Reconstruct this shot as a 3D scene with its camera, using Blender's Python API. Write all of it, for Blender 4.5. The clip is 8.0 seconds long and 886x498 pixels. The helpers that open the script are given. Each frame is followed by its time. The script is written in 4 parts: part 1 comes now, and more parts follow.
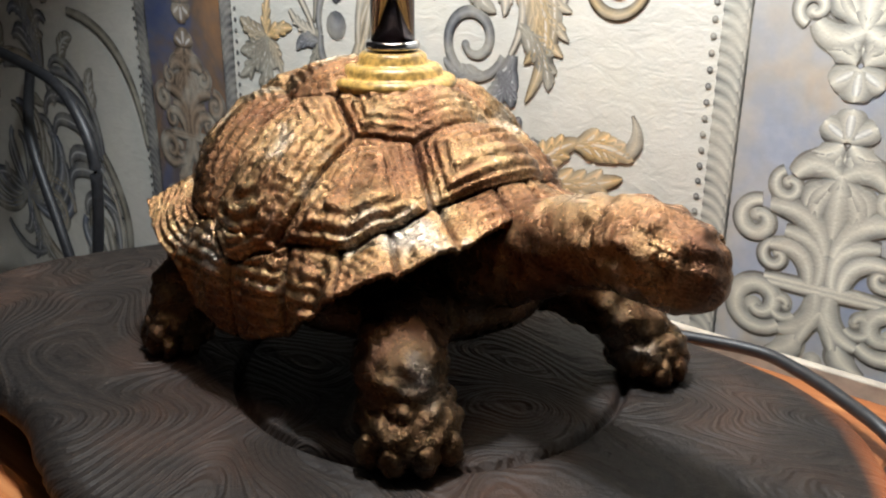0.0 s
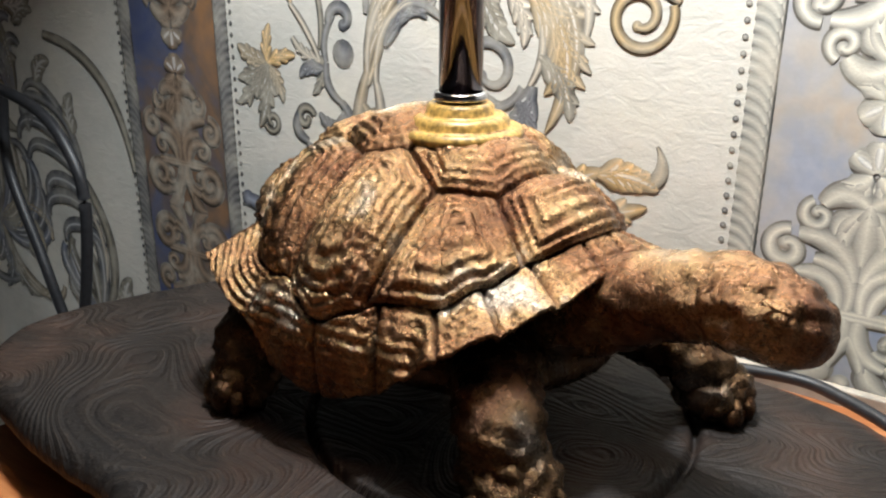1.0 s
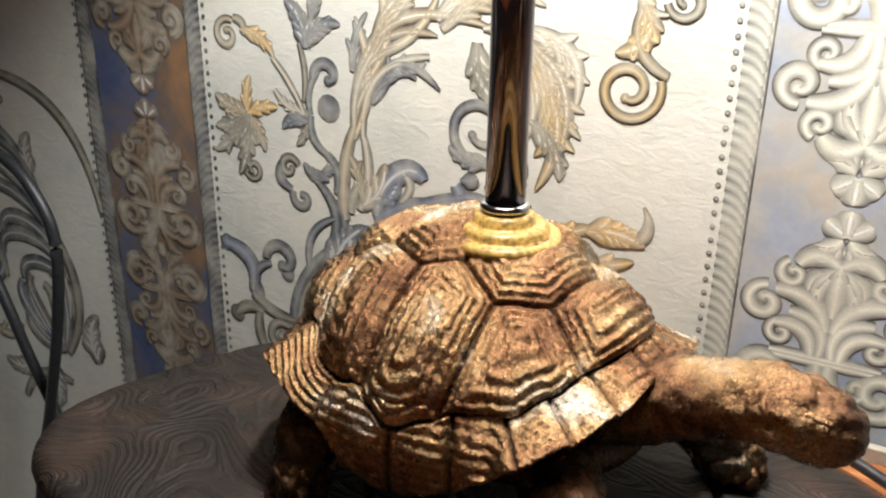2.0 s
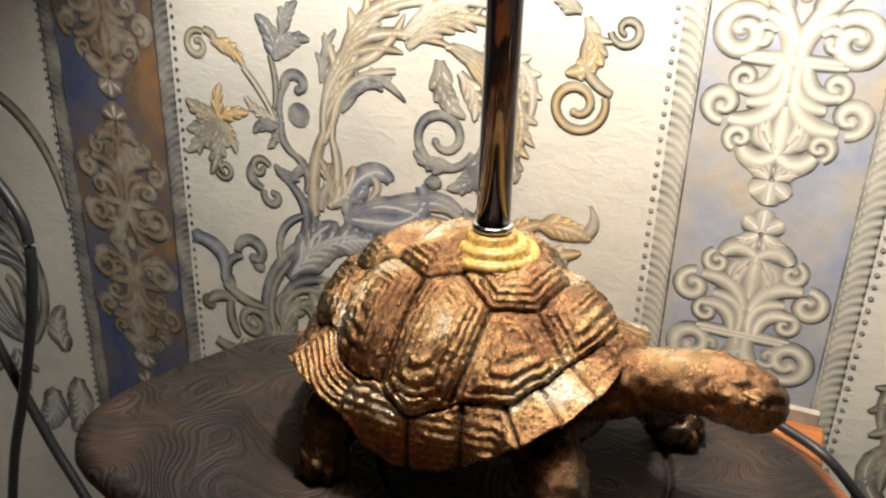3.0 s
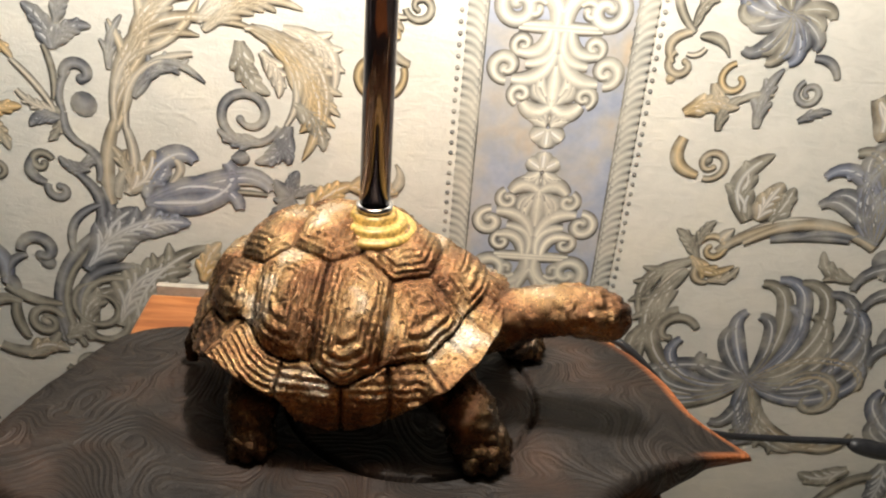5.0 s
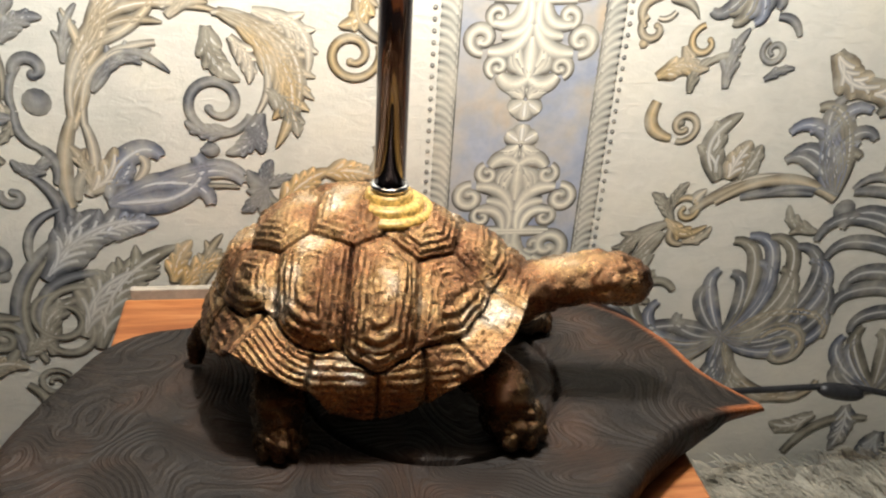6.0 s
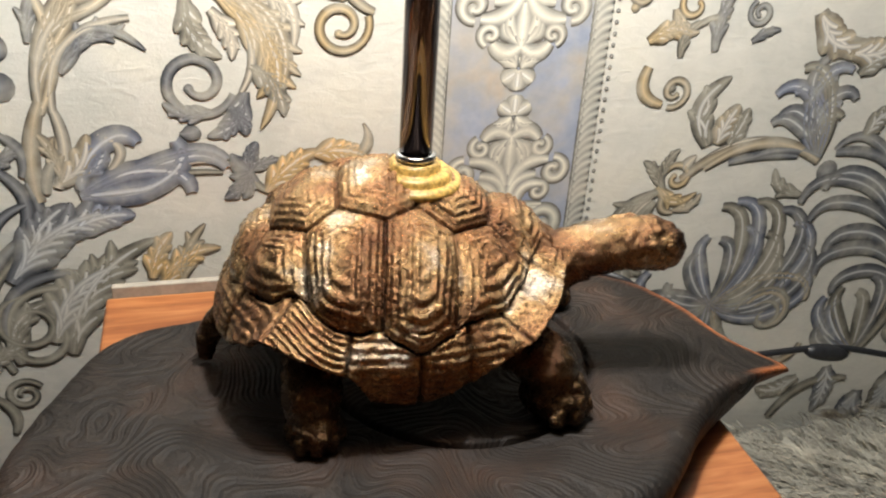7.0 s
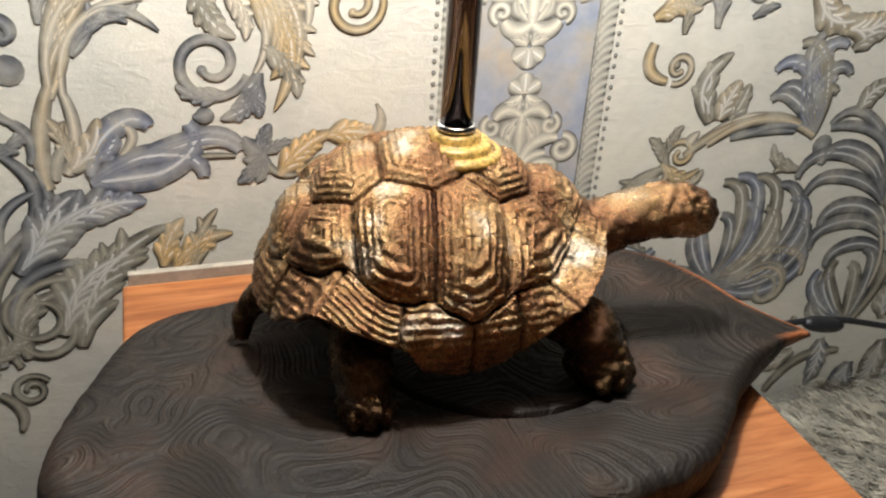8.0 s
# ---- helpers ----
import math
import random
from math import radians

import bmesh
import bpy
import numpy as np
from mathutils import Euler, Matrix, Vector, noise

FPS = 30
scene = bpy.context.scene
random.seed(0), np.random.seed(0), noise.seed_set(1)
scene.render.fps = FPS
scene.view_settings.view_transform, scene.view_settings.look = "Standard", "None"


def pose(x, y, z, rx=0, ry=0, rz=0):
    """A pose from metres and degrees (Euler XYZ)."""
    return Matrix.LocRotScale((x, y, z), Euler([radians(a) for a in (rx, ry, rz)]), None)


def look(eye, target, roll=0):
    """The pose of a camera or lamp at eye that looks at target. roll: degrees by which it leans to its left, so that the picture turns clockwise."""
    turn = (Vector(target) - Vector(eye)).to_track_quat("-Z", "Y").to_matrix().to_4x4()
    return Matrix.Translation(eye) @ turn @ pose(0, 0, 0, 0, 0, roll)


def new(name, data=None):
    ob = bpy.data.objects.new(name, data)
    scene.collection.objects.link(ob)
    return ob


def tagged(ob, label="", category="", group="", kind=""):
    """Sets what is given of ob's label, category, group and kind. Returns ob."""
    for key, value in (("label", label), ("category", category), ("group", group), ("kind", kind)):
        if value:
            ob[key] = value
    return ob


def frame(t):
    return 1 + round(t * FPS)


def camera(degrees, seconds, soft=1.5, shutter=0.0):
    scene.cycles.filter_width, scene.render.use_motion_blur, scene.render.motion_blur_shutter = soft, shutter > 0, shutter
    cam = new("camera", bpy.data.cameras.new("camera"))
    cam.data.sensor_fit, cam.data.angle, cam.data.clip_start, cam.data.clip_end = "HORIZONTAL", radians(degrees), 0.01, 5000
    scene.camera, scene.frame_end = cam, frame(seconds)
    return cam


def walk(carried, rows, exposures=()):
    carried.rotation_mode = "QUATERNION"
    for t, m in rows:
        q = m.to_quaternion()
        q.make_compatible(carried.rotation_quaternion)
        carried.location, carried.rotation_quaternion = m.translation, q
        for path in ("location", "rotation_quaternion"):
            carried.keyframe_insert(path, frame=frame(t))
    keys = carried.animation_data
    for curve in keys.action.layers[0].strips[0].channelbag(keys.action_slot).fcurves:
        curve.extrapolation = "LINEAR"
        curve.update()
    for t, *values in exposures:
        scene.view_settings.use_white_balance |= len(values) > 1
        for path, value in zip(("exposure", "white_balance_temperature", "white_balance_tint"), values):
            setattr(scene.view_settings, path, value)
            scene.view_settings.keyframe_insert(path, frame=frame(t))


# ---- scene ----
cam = camera(53.4, 8.0, 2.1)
PATH = [
    (0.0, (0.002, -0.009, 0.691), (-1.204, 1.435, 0.011), 0.4),
    (0.5, (-0.02, -0.024, 0.699), (-1.18, 1.456, 0.016), 0.3),
    (1, (-0.041, -0.035, 0.709), (-1.14, 1.491, 0.028), 0.3),
    (1.5, (-0.065, -0.049, 0.733), (-1.053, 1.547, 0.043), 0.7),
    (1.7, (-0.074, -0.058, 0.746), (-1.03, 1.551, 0.042), 0.7),
    (2.8, (-0.098, -0.121, 0.81), (-0.848, 1.543, -0.008), 1.6),
    (3, (-0.099, -0.137, 0.817), (-0.801, 1.543, -0.01), 1.8),
    (3.5, (-0.111, -0.167, 0.839), (-0.654, 1.548, -0.036), 3.5),
    (4, (-0.139, -0.187, 0.859), (-0.453, 1.562, -0.058), 4.4),
    (4.5, (-0.174, -0.2, 0.867), (-0.289, 1.561, -0.074), 4.5),
    (5, (-0.208, -0.199, 0.864), (-0.137, 1.556, -0.092), 4.6),
    (6.5, (-0.302, -0.174, 0.836), (0.092, 1.533, -0.129), 3.7),
    (7, (-0.327, -0.159, 0.822), (0.16, 1.525, -0.14), 3.9),
    (7.5, (-0.355, -0.153, 0.812), (0.196, 1.515, -0.144), 4.3),
    (8, (-0.371, -0.152, 0.806), (0.218, 1.503, -0.151), 4.0),
]
walk(cam, [(t, look(eye, target, roll)) for t, eye, target, roll in PATH], exposures=[(0.0, 0.0, 5550, 8), (1.5, 0.0, 5600, 8), (3.0, 0.0, 6320, 10), (5.0, 0.0, 6320, 10), (6.5, 0.0, 5980, 8), (8.0, 0.0, 5920, 8)])

# ---- light ----
world = bpy.data.worlds.new("room_dusk")
scene.world = world
world.use_nodes = True
world.node_tree.nodes["Background"].inputs[0].default_value = (0.8, 0.85, 1.0, 1)
world.node_tree.nodes["Background"].inputs[1].default_value = 0.017
scene.view_settings.exposure = 0.0

LAMP = Vector((-0.2298, 0.2381, 1.06))
bulb = bpy.data.lights.new("bulb_light", "POINT")
bulb.energy, bulb.color, bulb.shadow_soft_size = 27.5, (1.0, 0.965, 0.885), 0.028
new("bulb_light", bulb).matrix_world = Matrix.Translation(LAMP + Vector((0.002, 0, 0)))
# unseen fill light, added to brighten the right of the wall a little
room = bpy.data.lights.new("fill_light", "AREA")
room.energy, room.color, room.shape, room.size = 0.30, (1.0, 0.9, 0.78), "DISK", 0.5
new("fill_light", room).matrix_world = look((1.0, -0.3, 2.38), (0.8, 0.1, 0))


# ---- materials ----
def material(name, base, rough=0.6, metal=0.0, spec=0.5):
    """A material with its node tree, its shader and its generated place in metres."""
    m = bpy.data.materials.new(name)
    m.use_nodes = True
    n = m.node_tree.nodes
    b = n["Principled BSDF"]
    b.inputs["Base Color"].default_value = (*base, 1)
    b.inputs["Roughness"].default_value = rough
    b.inputs["Metallic"].default_value = metal
    b.inputs["Specular IOR Level"].default_value = spec
    return m


def node(m, kind, **inputs):
    n = m.node_tree.nodes.new(kind)
    for k, v in inputs.items():
        k = k.replace("_", " ")
        if k in n.inputs:
            n.inputs[k].default_value = v
    return n


def link(m, a, b):
    m.node_tree.links.new(a, b)


def noise_node(m, coords, scale, detail=4.0, rough=0.55, distort=0.0):
    n = node(m, "ShaderNodeTexNoise", Scale=scale, Detail=detail, Roughness=rough, Distortion=distort)
    link(m, coords, n.inputs["Vector"])
    return n.outputs["Fac"]


def ramp(m, fac, stops):
    n = node(m, "ShaderNodeValToRGB")
    el = n.color_ramp.elements
    while len(el) < len(stops):
        el.new(0.5)
    for e, (p, c) in zip(el, stops):
        e.position, e.color = p, (*c, 1) if len(c) == 3 else c
    link(m, fac, n.inputs["Fac"])
    return n.outputs["Color"]


def calc(m, op, a, b=None, c=None):
    n = m.node_tree.nodes.new("ShaderNodeMath")
    n.operation = op
    for i, v in enumerate((a, b, c)):
        if v is None:
            continue
        if isinstance(v, (int, float)):
            n.inputs[i].default_value = v
        else:
            link(m, v, n.inputs[i])
    return n.outputs[0]


def mix(m, fac, a, b, blend="MIX"):
    n = m.node_tree.nodes.new("ShaderNodeMix")
    n.data_type, n.blend_type = "RGBA", blend
    for sock, v in ((n.inputs[0], fac), (n.inputs[6], a), (n.inputs[7], b)):
        if isinstance(v, (int, float)):
            sock.default_value = v
        elif isinstance(v, tuple):
            sock.default_value = (*v, 1)
        else:
            link(m, v, sock)
    return n.outputs[2]


def place(m):
    return node(m, "ShaderNodeTexCoord").outputs["Object"]


def put(m, colour=None, rough=None, height=None, strength=0.3, distance=0.001):
    b = m.node_tree.nodes["Principled BSDF"]
    if colour is not None:
        link(m, colour, b.inputs["Base Color"])
    if rough is not None:
        link(m, rough, b.inputs["Roughness"])
    if height is not None:
        bump = node(m, "ShaderNodeBump", Strength=strength, Distance=distance)
        link(m, height, bump.inputs["Height"])
        link(m, bump.outputs[0], b.inputs["Normal"])
    return m


def bronze_paint():
    """Copper-brown metallic paint with gold and silver patches, gritty, dark in the grooves it was wiped from and
    coloured darker for the shade under the shell.
    """
    m = material("bronze_paint", (0.3, 0.13, 0.05), 0.4, 0.95)
    p = place(m)
    big = noise_node(m, p, 30, 3)
    mid = noise_node(m, p, 150, 3)
    fine = noise_node(m, p, 880, 3, 0.7)
    grit = noise_node(m, p, 1500, 2, 0.7)
    col = ramp(m, big, [(0.30, (0.16, 0.078, 0.044)), (0.44, (0.31, 0.168, 0.084)), (0.56, (0.43, 0.280, 0.138)), (0.68, (0.66, 0.59, 0.50))])
    speck = ramp(m, fine, [(0.36, (0.20, 0.17, 0.16)), (0.48, (0.9, 0.89, 0.87)), (0.64, (1.5, 1.48, 1.42))])
    col = mix(m, 0.75, col, speck, "MULTIPLY")
    # carries the dark groove wash and the shade coloured in below the shell
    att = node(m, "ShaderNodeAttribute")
    att.attribute_name = "groove_shade"
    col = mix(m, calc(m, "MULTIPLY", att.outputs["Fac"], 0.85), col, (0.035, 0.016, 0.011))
    rough = calc(m, "MULTIPLY_ADD", mid, 0.26, 0.135)
    h = calc(m, "ADD", calc(m, "MULTIPLY_ADD", fine, 0.9, calc(m, "MULTIPLY", grit, 0.5)), calc(m, "MULTIPLY", mid, 0.2))
    return put(m, col, rough, h, 0.8, 0.0010)


def burnt_wood():
    """Charred and brushed softwood: raised rings swirling about the knots, with rubbed ridges."""
    m = material("burnt_wood", (0.05, 0.042, 0.038), 0.5, 0.0, 0.22)
    p = place(m)
    warp = node(m, "ShaderNodeMapping", Scale=(1.5, 1.9, 1.0))
    link(m, p, warp.inputs["Vector"])
    field = noise_node(m, warp.outputs[0], 7.5, 1.5, 0.35, 0.5)
    wob = noise_node(m, p, 120, 3)
    ring = calc(m, "SINE", calc(m, "ADD", calc(m, "MULTIPLY", field, 170), calc(m, "MULTIPLY", wob, 2.2)))
    stretch = noise_node(m, p, 420, 4, 0.6)
    blotch = noise_node(m, p, 14, 3)
    thin = calc(m, "SINE", calc(m, "ADD", calc(m, "MULTIPLY", field, 520), calc(m, "MULTIPLY", wob, 5.0)))
    ring = calc(m, "MULTIPLY_ADD", calc(m, "MULTIPLY", thin, blotch), 0.9, ring)
    h = calc(m, "MULTIPLY_ADD", ring, calc(m, "MULTIPLY_ADD", blotch, 0.9, -0.15), calc(m, "MULTIPLY", stretch, 0.8))
    base = ramp(m, blotch, [(0.35, (0.010, 0.0084, 0.0076)), (0.5, (0.019, 0.0145, 0.0120)), (0.66, (0.052, 0.030, 0.021))])
    col = mix(m, calc(m, "MULTIPLY", calc(m, "MULTIPLY_ADD", ring, 0.5, 0.5), 0.3), base, (0.042, 0.033, 0.026))
    raw = node(m, "ShaderNodeAttribute")
    raw.attribute_name = "raw"
    rim = mix(m, noise_node(m, p, 60, 4), (0.34, 0.09, 0.03), (0.55, 0.2, 0.07))
    col = mix(m, raw.outputs["Fac"], col, rim)
    rough = calc(m, "MULTIPLY_ADD", stretch, 0.25, 0.43)
    return put(m, col, rough, h, 0.6, 0.0017)


def orange_wood():
    m = material("orange_varnished_wood", (0.45, 0.18, 0.06), 0.35)
    p = place(m)
    st = node(m, "ShaderNodeMapping", Scale=(2.5, 26.0, 26.0))
    link(m, p, st.inputs["Vector"])
    grain = noise_node(m, st.outputs[0], 6, 5, 0.6, 0.6)
    band = noise_node(m, st.outputs[0], 1.4, 2)
    col = ramp(m, grain, [(0.3, (0.22, 0.068, 0.022)), (0.5, (0.39, 0.142, 0.045)), (0.72, (0.53, 0.235, 0.085))])
    col = mix(m, 0.5, col, ramp(m, band, [(0.35, (0.55, 0.5, 0.5)), (0.65, (1, 1, 1))]), "MULTIPLY")
    return put(m, col, None, grain, 0.15, 0.0005)


def painted(name, base, rough, scale=60, vary=0.25, relief=0.15):
    m = material(name, base, rough)
    p = place(m)
    a = noise_node(m, p, scale, 4)
    b = noise_node(m, p, scale * 9, 3)
    dark = tuple(c * (1 - vary) for c in base)
    light = tuple(min(1, c * (1 + vary)) for c in base)
    return put(m, ramp(m, a, [(0.35, dark), (0.65, light)]), None, calc(m, "ADD", a, b), relief, 0.0008)


def wallpaper_ground():
    """Cream vinyl paper with a crinkled emboss; greyer where the print is worn."""
    m = material("cream_wallpaper", (0.72, 0.68, 0.58), 0.45)
    p = place(m)
    st = node(m, "ShaderNodeMapping", Scale=(1.0, 1.0, 2.2))
    link(m, p, st.inputs["Vector"])
    crinkle = noise_node(m, st.outputs[0], 60, 4, 0.6, 1.2)
    fine = noise_node(m, p, 600, 3)
    blotch = noise_node(m, p, 12, 4)
    col = ramp(m, blotch, [(0.3, (0.66, 0.65, 0.58)), (0.5, (0.76, 0.73, 0.65)), (0.7, (0.80, 0.76, 0.65))])
    col = mix(m, 0.35, col, ramp(m, crinkle, [(0.35, (0.8, 0.8, 0.78)), (0.6, (1, 1, 1))]), "MULTIPLY")
    return put(m, col, None, calc(m, "MULTIPLY_ADD", fine, 0.3, crinkle), 0.4, 0.0012)


BRONZE, BURNT, ORANGE, PAPER = bronze_paint(), burnt_wood(), orange_wood(), wallpaper_ground()
CHROME = material("dark_chrome", (0.11, 0.092, 0.100), 0.08, 1.0)
NICKEL = material("bright_nickel", (0.6, 0.6, 0.62), 0.15, 1.0)
BRASS = painted("worn_gold_paint", (0.50, 0.32, 0.085), 0.32, 420, 0.5, 0.12)
RUBBER = painted("black_cord", (0.02, 0.02, 0.022), 0.45, 200)
WHITE = painted("white_paint", (0.78, 0.78, 0.76), 0.5, 30, 0.06)
# cloth of the unseen lampshade, dark so that it bounces little light
SHADE = painted("brown_fabric", (0.20, 0.15, 0.10), 0.9, 500, 0.15)
PLASTER = painted("grey_plaster", (0.3, 0.29, 0.28), 0.85, 8, 0.12)
FLOORING = painted("dark_carpet", (0.16, 0.14, 0.13), 0.95, 90, 0.3)
DARKWOOD = painted("dark_brown_wood", (0.16, 0.075, 0.035), 0.5, 20, 0.3)
RAWBOARD = painted("raw_grey_board", (0.42, 0.37, 0.30), 0.8, 80, 0.2)
SHEET = painted("mattress_cloth", (0.4, 0.38, 0.36), 0.9, 60, 0.1)


# ---- building helpers ----
def mesh_object(name, verts, faces, mat, parent=None, label="", smooth=True):
    me = bpy.data.meshes.new(name)
    me.from_pydata([tuple(v) for v in verts], [], [tuple(f) for f in faces])
    me.update()
    if smooth:
        me.polygons.foreach_set("use_smooth", [True] * len(me.polygons))
    for one in mat if isinstance(mat, list) else [mat]:
        me.materials.append(one)
    ob = new(name, me)
    if parent is not None:
        ob.parent = parent
    return tagged(ob, label)


def part(name, bm, mat, parent=None, label="", smooth=False):
    me = bpy.data.meshes.new(name)
    bm.to_mesh(me)
    bm.free()
    if smooth:
        me.polygons.foreach_set("use_smooth", [True] * len(me.polygons))
    me.materials.append(mat)
    ob = new(name, me)
    if parent is not None:
        ob.parent = parent
    return tagged(ob, label)


def box(lo, hi, bevel=0.0):
    bm = bmesh.new()
    bmesh.ops.create_cube(bm, size=1)
    for v in bm.verts:
        v.co = Vector([l + (c + 0.5) * (h - l) for c, l, h in zip(v.co, lo, hi)])
    if bevel:
        bmesh.ops.bevel(bm, geom=bm.edges[:], offset=bevel, segments=3, affect="EDGES", profile=0.6)
    return bm


def lathe(profile, centre, steps=64):
    """A turned body: (radius, height) pairs swept about the upright axis through centre."""
    verts, faces = [], []
    n = len(profile)
    for i in range(steps):
        a = 2 * math.pi * i / steps
        for r, z in profile:
            verts.append((centre[0] + r * math.cos(a), centre[1] + r * math.sin(a), centre[2] + z))
    for i in range(steps):
        k = (i + 1) % steps
        for j in range(n - 1):
            faces.append((i * n + j, k * n + j, k * n + j + 1, i * n + j + 1))
    return verts, faces


def spline(points, steps):
    """Catmull-Rom curve through a few points."""
    pts = [Vector(p) for p in points]
    pts = [2 * pts[0] - pts[1]] + pts + [2 * pts[-1] - pts[-2]]
    out = []
    for i in range(1, len(pts) - 2):
        a, b, c, d = pts[i - 1:i + 3]
        for k in range(steps):
            t = k / steps
            out.append(0.5 * (2 * b + (c - a) * t + (2 * a - 5 * b + 4 * c - d) * t * t + (3 * b - a - 3 * c + d) * t ** 3))
    return out + [pts[-2]]


def tube(path, radius, sides=16):
    """A round body along a path; radius is a number or a function of 0..1. Ends are closed round."""
    verts, faces = [], []
    n = len(path)
    for i, p in enumerate(path):
        ahead = (path[min(i + 1, n - 1)] - path[max(i - 1, 0)]).normalized()
        side = ahead.cross(Vector((0, 0, 1)))
        side = side.normalized() if side.length > 1e-4 else Vector((1, 0, 0))
        up = side.cross(ahead)
        r = radius(i / (n - 1)) if callable(radius) else radius
        for k in range(sides):
            a = 2 * math.pi * k / sides
            verts.append(p + r * (math.cos(a) * side + math.sin(a) * up))
    for i in range(n - 1):
        for k in range(sides):
            j = (k + 1) % sides
            faces.append((i * sides + k, i * sides + j, (i + 1) * sides + j, (i + 1) * sides + k))
    faces += [tuple(range(sides - 1, -1, -1)), tuple((n - 1) * sides + k for k in range(sides))]
    return verts, faces


def empty(name, label, category, at=(0, 0, 0), group="", kind=""):
    ob = new(name)
    ob.matrix_world = Matrix.Translation(at)
    return tagged(ob, label, category, group, kind)


def join(bodies):
    verts, faces = [], []
    for v, f in bodies:
        n = len(verts)
        verts += list(v)
        faces += [tuple(i + n for i in g) for g in f]
    return verts, faces


# ---- setting ----
WALL_Y, FLOOR_Z = 0.422, 0.0
WEST, EAST, SOUTH, TOP = -1.6, 1.9, -2.4, 2.5
wall_north = part("wall_north", box((WEST, WALL_Y, 0), (EAST, WALL_Y + 0.12, TOP)), PAPER)
tagged(wall_north, "cream embossed wallpaper wall behind the lamp", "wall", kind="structure")
# unseen walls and ceiling added to close the room and keep it dark
for nm, lo, hi in (("wall_west", (WEST - 0.12, SOUTH, 0), (WEST, WALL_Y + 0.12, TOP)), ("wall_east", (EAST, SOUTH, 0), (EAST + 0.12, WALL_Y + 0.12, TOP)), ("wall_south", (WEST - 0.12, SOUTH - 0.12, 0), (EAST + 0.12, SOUTH, TOP))):
    tagged(part(nm, box(lo, hi), PLASTER), "plain grey plastered room wall, unseen, keeping the room dark", "wall", kind="structure")
tagged(part("floor", box((WEST - 0.12, SOUTH - 0.12, -0.1), (EAST + 0.12, WALL_Y + 0.12, 0)), FLOORING), "dark carpeted bedroom floor", "floor", kind="structure")
tagged(part("ceiling", box((WEST - 0.12, SOUTH - 0.12, TOP), (EAST + 0.12, WALL_Y + 0.12, TOP + 0.1)), PLASTER), "plain plaster ceiling, unseen, closing the room", "ceiling", kind="structure")


# ---- bedside table ----
TABLE_Z = 0.50
TX0, TX1, TY0, TY1 = -0.403, -0.053, -0.02, 0.371
bedside = empty("bedside_table", "orange varnished wooden bedside table standing by the wall", "bedside table", (-0.228, 0.17, 0))
bedside_parts = (
    ("tabletop", (TX0, TY0, TABLE_Z - 0.022), (TX1, TY1, TABLE_Z), 0.003),
    ("side_panel", (TX0 + 0.01, TY0 + 0.02, 0.03), (TX0 + 0.028, TY1 - 0.01, TABLE_Z - 0.022), 0.001),
    ("side_panel", (TX1 - 0.028, TY0 + 0.02, 0.03), (TX1 - 0.01, TY1 - 0.01, TABLE_Z - 0.022), 0.001),
    ("back_panel", (TX0 + 0.028, TY1 - 0.02, 0.05), (TX1 - 0.028, TY1 - 0.012, TABLE_Z - 0.022), 0.0),
    ("drawer", (TX0 + 0.03, TY0 + 0.015, 0.33), (TX1 - 0.03, TY0 + 0.035, 0.468), 0.002),
    ("door", (TX0 + 0.03, TY0 + 0.015, 0.06), (TX1 - 0.03, TY0 + 0.035, 0.325), 0.002),
    ("back_lip", (TX0 + 0.004, TY1 + 0.0005, TABLE_Z - 0.03), (TX1 - 0.004, TY1 + 0.006, TABLE_Z + 0.007), 0.001),
    ("bottom_panel", (TX0 + 0.028, TY0 + 0.035, 0.04), (TX1 - 0.028, TY1 - 0.02, 0.058), 0.0),
)
for nm, lo, hi, bev in bedside_parts:
    part(nm, box(lo, hi, bev), RAWBOARD if nm == "back_lip" else ORANGE, bedside).matrix_parent_inverse = bedside.matrix_world.inverted()
for fx in (TX0 + 0.02, TX1 - 0.05):
    for fy in (TY0 + 0.03, TY1 - 0.05):
        part("foot", box((fx, fy, 0), (fx + 0.03, fy + 0.03, 0.031), 0.002), DARKWOOD, bedside).matrix_parent_inverse = bedside.matrix_world.inverted()


# ---- lamp: burnt wooden base, turtle, stem and shade ----
SLAB_Z, SLAB_C = 0.530, Vector((-0.23, 0.20))
lamp = empty("table_lamp", "turtle table lamp with chrome stem on a burnt wood slab", "table lamp", (SLAB_C.x, SLAB_C.y, TABLE_Z))
LAMP_INV = lamp.matrix_world.inverted()


def of_lamp(ob):
    ob.parent = lamp
    ob.matrix_parent_inverse = LAMP_INV
    return ob


OUTLINE = [0.1474, -0.0056, 0.0058, 0.0461, 0.0118, -0.0115, 0.0066, 0.0053, 0.0091, -0.0032, -0.0004, -0.0014, 0.004]


def slab_outline(a):
    """The slab's outline about its centre: an oval with lobes and one pointed end."""
    waves = OUTLINE
    r = waves[0]
    for k in range(1, 7):
        r += waves[2 * k - 1] * math.cos(k * a) + waves[2 * k] * math.sin(k * a)
    d = (a - 0.05 + math.pi) % (2 * math.pi) - math.pi
    r += 0.010 * math.exp(-((a - 2.66) / 0.16) ** 2) - 0.017 * math.exp(-((a - 3.13) / (0.25 if a < 3.13 else 0.28)) ** 2) - 0.012 * math.exp(-((a - 3.66) / 0.22) ** 2)
    return r + 0.060 * math.exp(-math.hypot(d, 0.008) / 0.105)


RING_C, RING_R = Vector((-0.203, 0.230)), 0.0755


